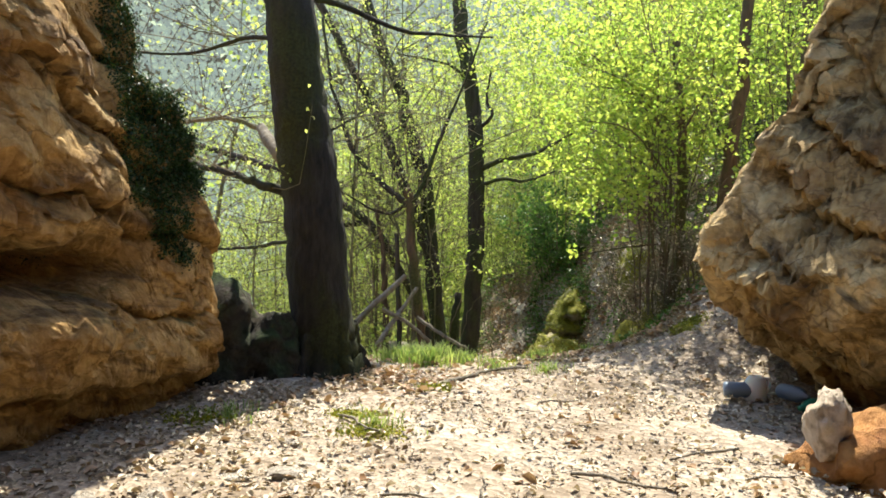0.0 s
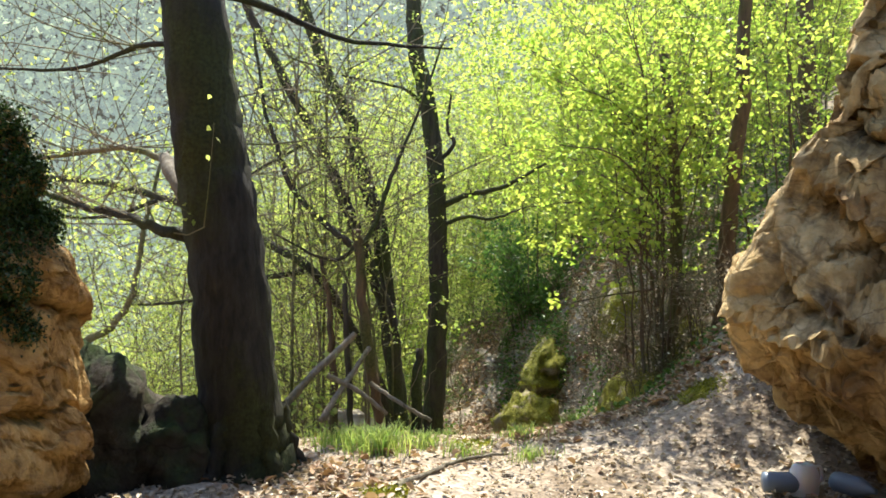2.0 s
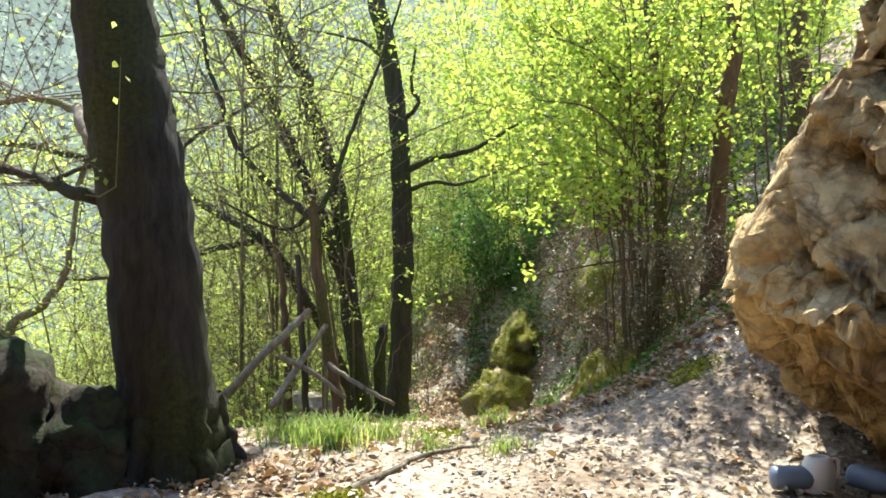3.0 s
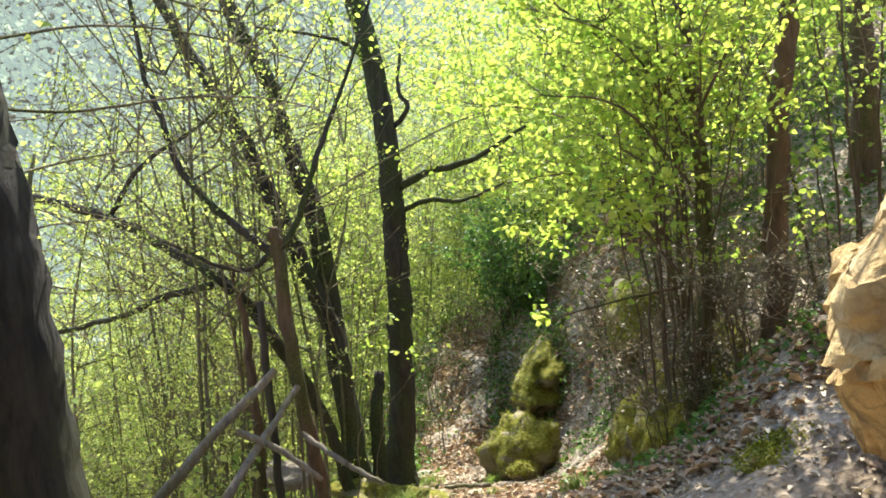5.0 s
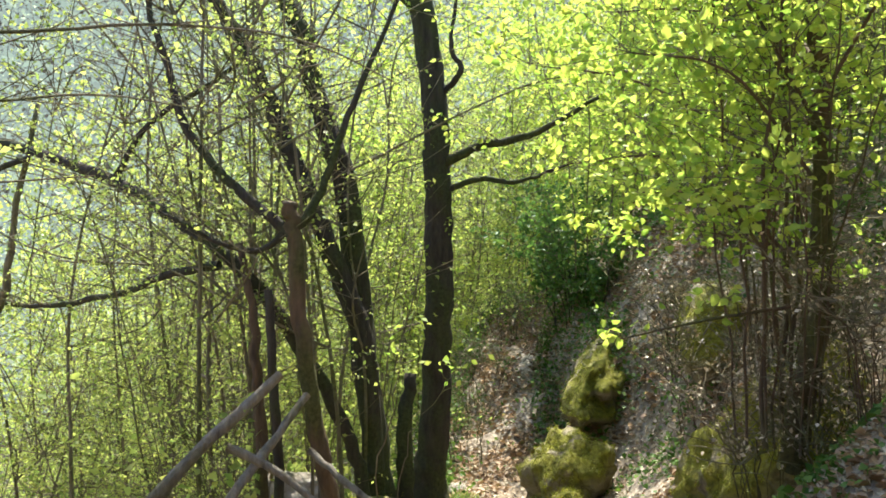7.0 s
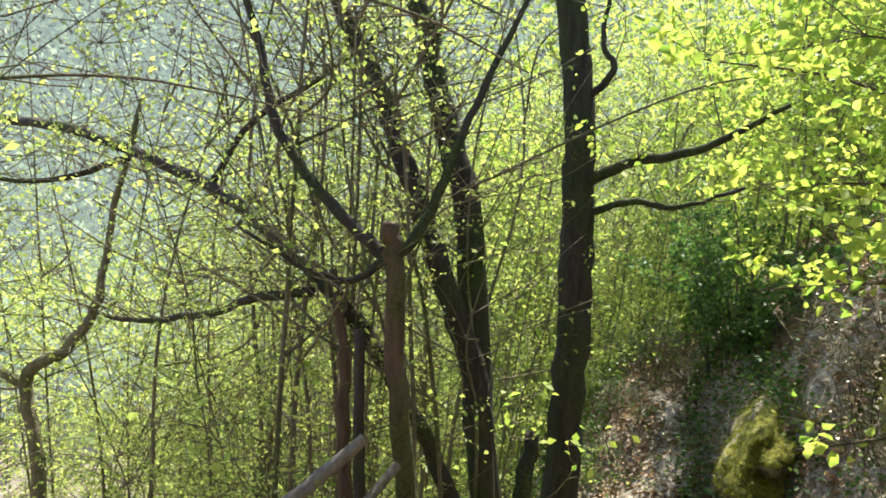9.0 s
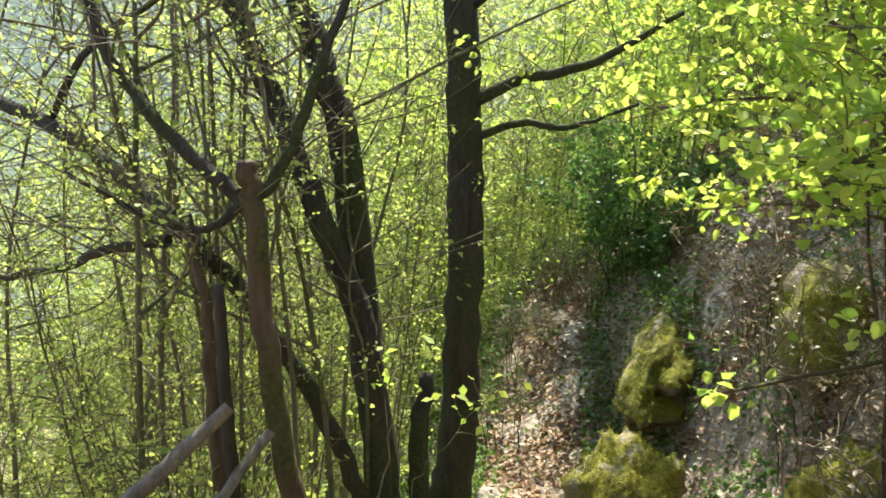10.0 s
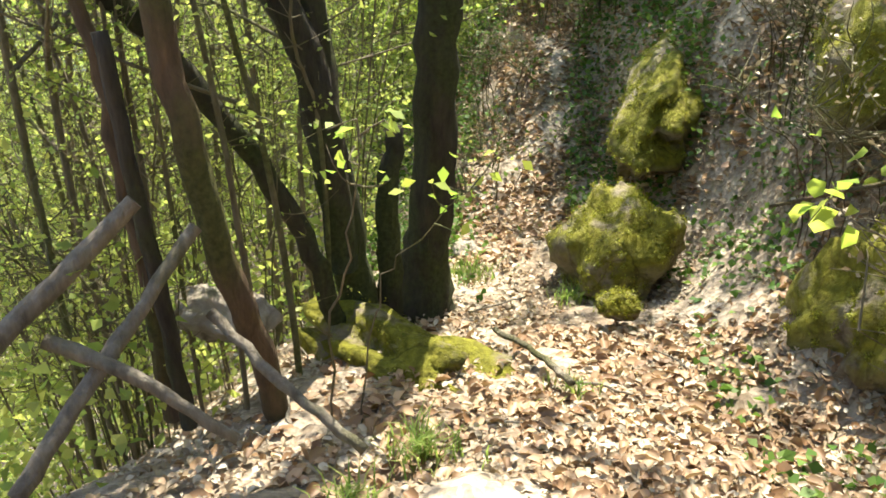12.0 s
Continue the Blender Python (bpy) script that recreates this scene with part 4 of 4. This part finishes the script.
geo = Geo()
c = scatter(120000, -16, 2.5, 9.0, 34, valley_density)
c[:, 2] += np.abs(rng.normal(0, 0.6, len(c)))
leaves(geo, c, 0.07, flat=0.2)
tagged(put("slope_greenery", geo, M_LEAF2), "fresh green undergrowth covering the valley slope", "undergrowth", kind="stuff")
geo = Geo()
c = scatter(42000, 1.75, 7, 7.6, 18, lambda x, y: np.clip(0.3 + 0.9 * np.array([noise.fractal(Vector((a, b, 2)), 0.8, 2, 3) for a, b in zip(x, y)]) + 0.15 * (x - 2), 0, 1))
c[:, 2] += rng.uniform(0.01, 0.1, len(c))
leaves(geo, c, 0.05, flat=0.5, aspect=0.8)
tagged(put("ivy_carpet", geo, M_LEAF4), "ivy and seedlings creeping over the bank", "ivy", kind="stuff")


geo = Geo()
c = np.concatenate([scatter(14000, -0.6, 2.4, 12.2, 18, lambda x, y: np.where(np.abs(x - path_x(y)) > 0.42, 0.8, 0.03)),
                    scatter(4000, -0.2, 1.2, 11.2, 14.4, lambda x, y: 0.6 * np.exp(-((x - 0.45) / 0.25) ** 2 - ((y - 12.6) / 0.8) ** 2))])
c[:, 2] += np.abs(rng.normal(0, 0.12, len(c)))
leaves(geo, c, 0.055, flat=0.4, aspect=0.7)
tagged(put("gully_ivy", geo, M_LEAF4), "dark green ivy and seedlings along the path", "ivy", kind="stuff")


geo = Geo()
c = scatter(14000, -0.8, 3.2, 16.4, 20.5, lambda x, y: np.full(len(x), 0.9))
c[:, 2] += rng.uniform(0, 1, len(c)) ** 1.5 * 1.9
leaves(geo, c, 0.055, flat=0.2, aspect=0.7)
tagged(put("path_end_greenery", geo, M_LEAF2), "fresh green growth closing the end of the path", "undergrowth", kind="stuff")


def grass_tuft(x, y, n, h, spread, label, name="grass_tuft"):
    geo = Geo()
    for k in range(n):
        a, o = rng.uniform(0, 6.283), abs(rng.normal(0, spread))
        bx, by = x + math.cos(a) * o, y + math.sin(a) * o
        z = gz(bx, by)
        L = h * rng.uniform(0.5, 1.2)
        b = rng.uniform(0, 6.283)
        t = np.array([math.cos(b), math.sin(b), 0])
        s = np.array([-t[1], t[0], 0]) * 0.0035
        p0, p1, p2 = np.array([bx, by, z - 0.01]), np.array([bx, by, z + L * 0.6]) + t * L * 0.2, np.array([bx, by, z + L * 0.85]) + t * L * 0.6
        geo.add([p0 - s, p0 + s, p1 + s, p1 - s, p2 + s * 0.2, p2 - s * 0.2], [[0, 1, 2, 3], [3, 2, 4, 5]])
    tagged(put(name, geo, M_GRASS), label, "grass", "grass tufts", "stuff")


for x, y, n, h, s in ((-0.08, 7.05, 420, 0.2, 0.16), (-0.35, 7.25, 260, 0.17, 0.16), (0.25, 7.2, 160, 0.13, 0.15), (0.5, 6.9, 120, 0.1, 0.14), (0.95, 6.75, 90, 0.1, 0.1),
                      (1.0, 7.5, 120, 0.12, 0.14), (-0.35, 4.9, 110, 0.09, 0.15), (-1.3, 5.0, 120, 0.09, 0.15), (0.5, 9.25, 140, 0.16, 0.1), (0.3, 8.9, 70, 0.13, 0.08), (1.15, 9.9, 60, 0.1, 0.08),
                      (1.3, 11.3, 90, 0.14, 0.08), (0.65, 11.8, 120, 0.14, 0.15), (1.5, 8.15, 70, 0.14, 0.06), (1.85, 8.7, 80, 0.13, 0.08)):
    grass_tuft(x, y, n, h, s, "tuft of fresh grass growing through dry leaves")
for x, y, s in ((-1.45, 4.95, 0.2), (-0.35, 4.75, 0.16), (0.0, 6.0, 0.1), (2.28, 7.28, 0.12), (0.6, 7.3, 0.12), (-0.5, 5.1, 0.14)):
    c = np.stack([rng.normal(x, s * 0.6, 900), rng.normal(y, s * 0.5, 900)], 1)
    c = np.column_stack([c, ground_z(c[:, 0], c[:, 1]) + rng.uniform(0, 0.03, 900)])
    geo = Geo()
    leaves(geo, c, 0.022)
    tagged(put("moss_patch", geo, M_MOSS), "low yellow-green moss patch on the soil", "moss", "moss patches", "stuff")

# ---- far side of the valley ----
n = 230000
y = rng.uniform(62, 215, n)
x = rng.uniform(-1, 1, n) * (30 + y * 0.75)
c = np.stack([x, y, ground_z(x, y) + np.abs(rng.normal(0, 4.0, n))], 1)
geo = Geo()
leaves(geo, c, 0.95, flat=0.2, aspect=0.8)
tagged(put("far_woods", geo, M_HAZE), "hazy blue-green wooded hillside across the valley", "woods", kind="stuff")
# tree crowns lower down the slope, in clumps
n = 700
y = rng.uniform(24, 58, n)
x = rng.uniform(-1, 1, n) * (4 + y * 0.62)
z = ground_z(x, y) + rng.uniform(0, 1, n) * (11 + 0.2 * y)
k = rng.integers(0, n, 130000)
c = np.stack([x[k], y[k], z[k]], 1) + rng.normal(0, 1, (130000, 3)) * np.array([1.1, 1.1, 0.8])
geo = Geo()
leaves(geo, c, 0.17, flat=0.2, aspect=0.75)
tagged(put("valley_woods", geo, M_LEAF2), "spring-green tree crowns filling the valley", "woods", kind="stuff")


# ---- litter left by visitors under the overhang ----
def lathe(rings, sides=14):
    geo = Geo()
    v = [(r * math.cos(a), r * math.sin(a) * k, z) for r, z, k in rings for a in np.arange(sides) * 2 * math.pi / sides]
    f = [[i * sides + j, i * sides + (j + 1) % sides, (i + 1) * sides + (j + 1) % sides, (i + 1) * sides + j] for i in range(len(rings) - 1) for j in range(sides)]
    geo.add(v, f)
    return geo


jug = thing("plastic_jug", 2.43, 5.95, gz(2.43, 5.95) - 0.005, "milky white cut-open plastic jug on the ground", "jug")
jug_body = new("body", lathe([(0.001, 0, 0.8), (0.085, 0.002, 0.8), (0.095, 0.02, 0.8), (0.098, 0.14, 0.8), (0.09, 0.17, 0.8), (0.07, 0.205, 0.8), (0.055, 0.215, 0.8), (0.05, 0.2, 0.8), (0.065, 0.16, 0.8)]).mesh("body", M_PLASTIC))
jug_body.parent = jug
hg = Geo()
tube(hg, [(0.06, 0, 0.19), (0.11, 0, 0.19), (0.12, 0, 0.12), (0.095, 0, 0.08)], [0.01, 0.01], 8, 14)
jug_handle = new("handle", hg.mesh("handle", M_PLASTIC))
jug_handle.parent = jug
jug.scale = (0.88, 0.88, 0.88)
bottle_rings = [(0.001, 0, 1), (0.055, 0.002, 1), (0.06, 0.02, 1), (0.06, 0.17, 1), (0.045, 0.21, 1), (0.02, 0.25, 1), (0.018, 0.28, 1), (0.001, 0.281, 1)]
for x, y, mat, rz, lab in ((2.2, 5.98, M_BLUE, 80, "crushed blue-grey plastic bottle lying in shade"), (2.64, 6.0, M_BLUE, 20, "blue-grey plastic bottle lying by the jug"),
                           (2.75, 5.5, M_GREEN, -60, "dark green bottle lying under the rock")):
    b = thing("plastic_bottle", x, y, 0.18, lab, "bottle", "discarded bottles")
    b.matrix_basis = pose(x, y, 0.175, 88, 0, rz)
    body = new("body", lathe(bottle_rings).mesh("body", mat))
    body.parent = b

# dry sticks on the ground
geo = Geo()
tube(geo, [(-0.16, 0, 0.01), (-0.05, 0.015, 0.016), (0.06, -0.01, 0.012), (0.17, 0.01, 0.01)], [0.007, 0.004], 6, 10, 0.002)
stick = tagged(put("stick", geo, M_DEADWOOD), "thin dry stick lying among fallen leaves", "stick", "dry sticks")
stick.matrix_basis = pose(0.9, 5.6, gz(0.9, 5.6) + 0.015, 0, 0, 20)
for k in range(22):
    x, y = (rng.uniform(-1.2, 1.9), rng.uniform(3.2, 7.4)) if k < 9 else (rng.uniform(-0.3, 1.9), rng.uniform(8.2, 12.2))
    f = rng.uniform(0.6, 1.7)
    copy_thing(stick, pose(x, y, gz(x, y) + 0.02, 0, rng.uniform(-6, 6), rng.uniform(0, 360)) @ Matrix.Diagonal((f, f, f, 1)))
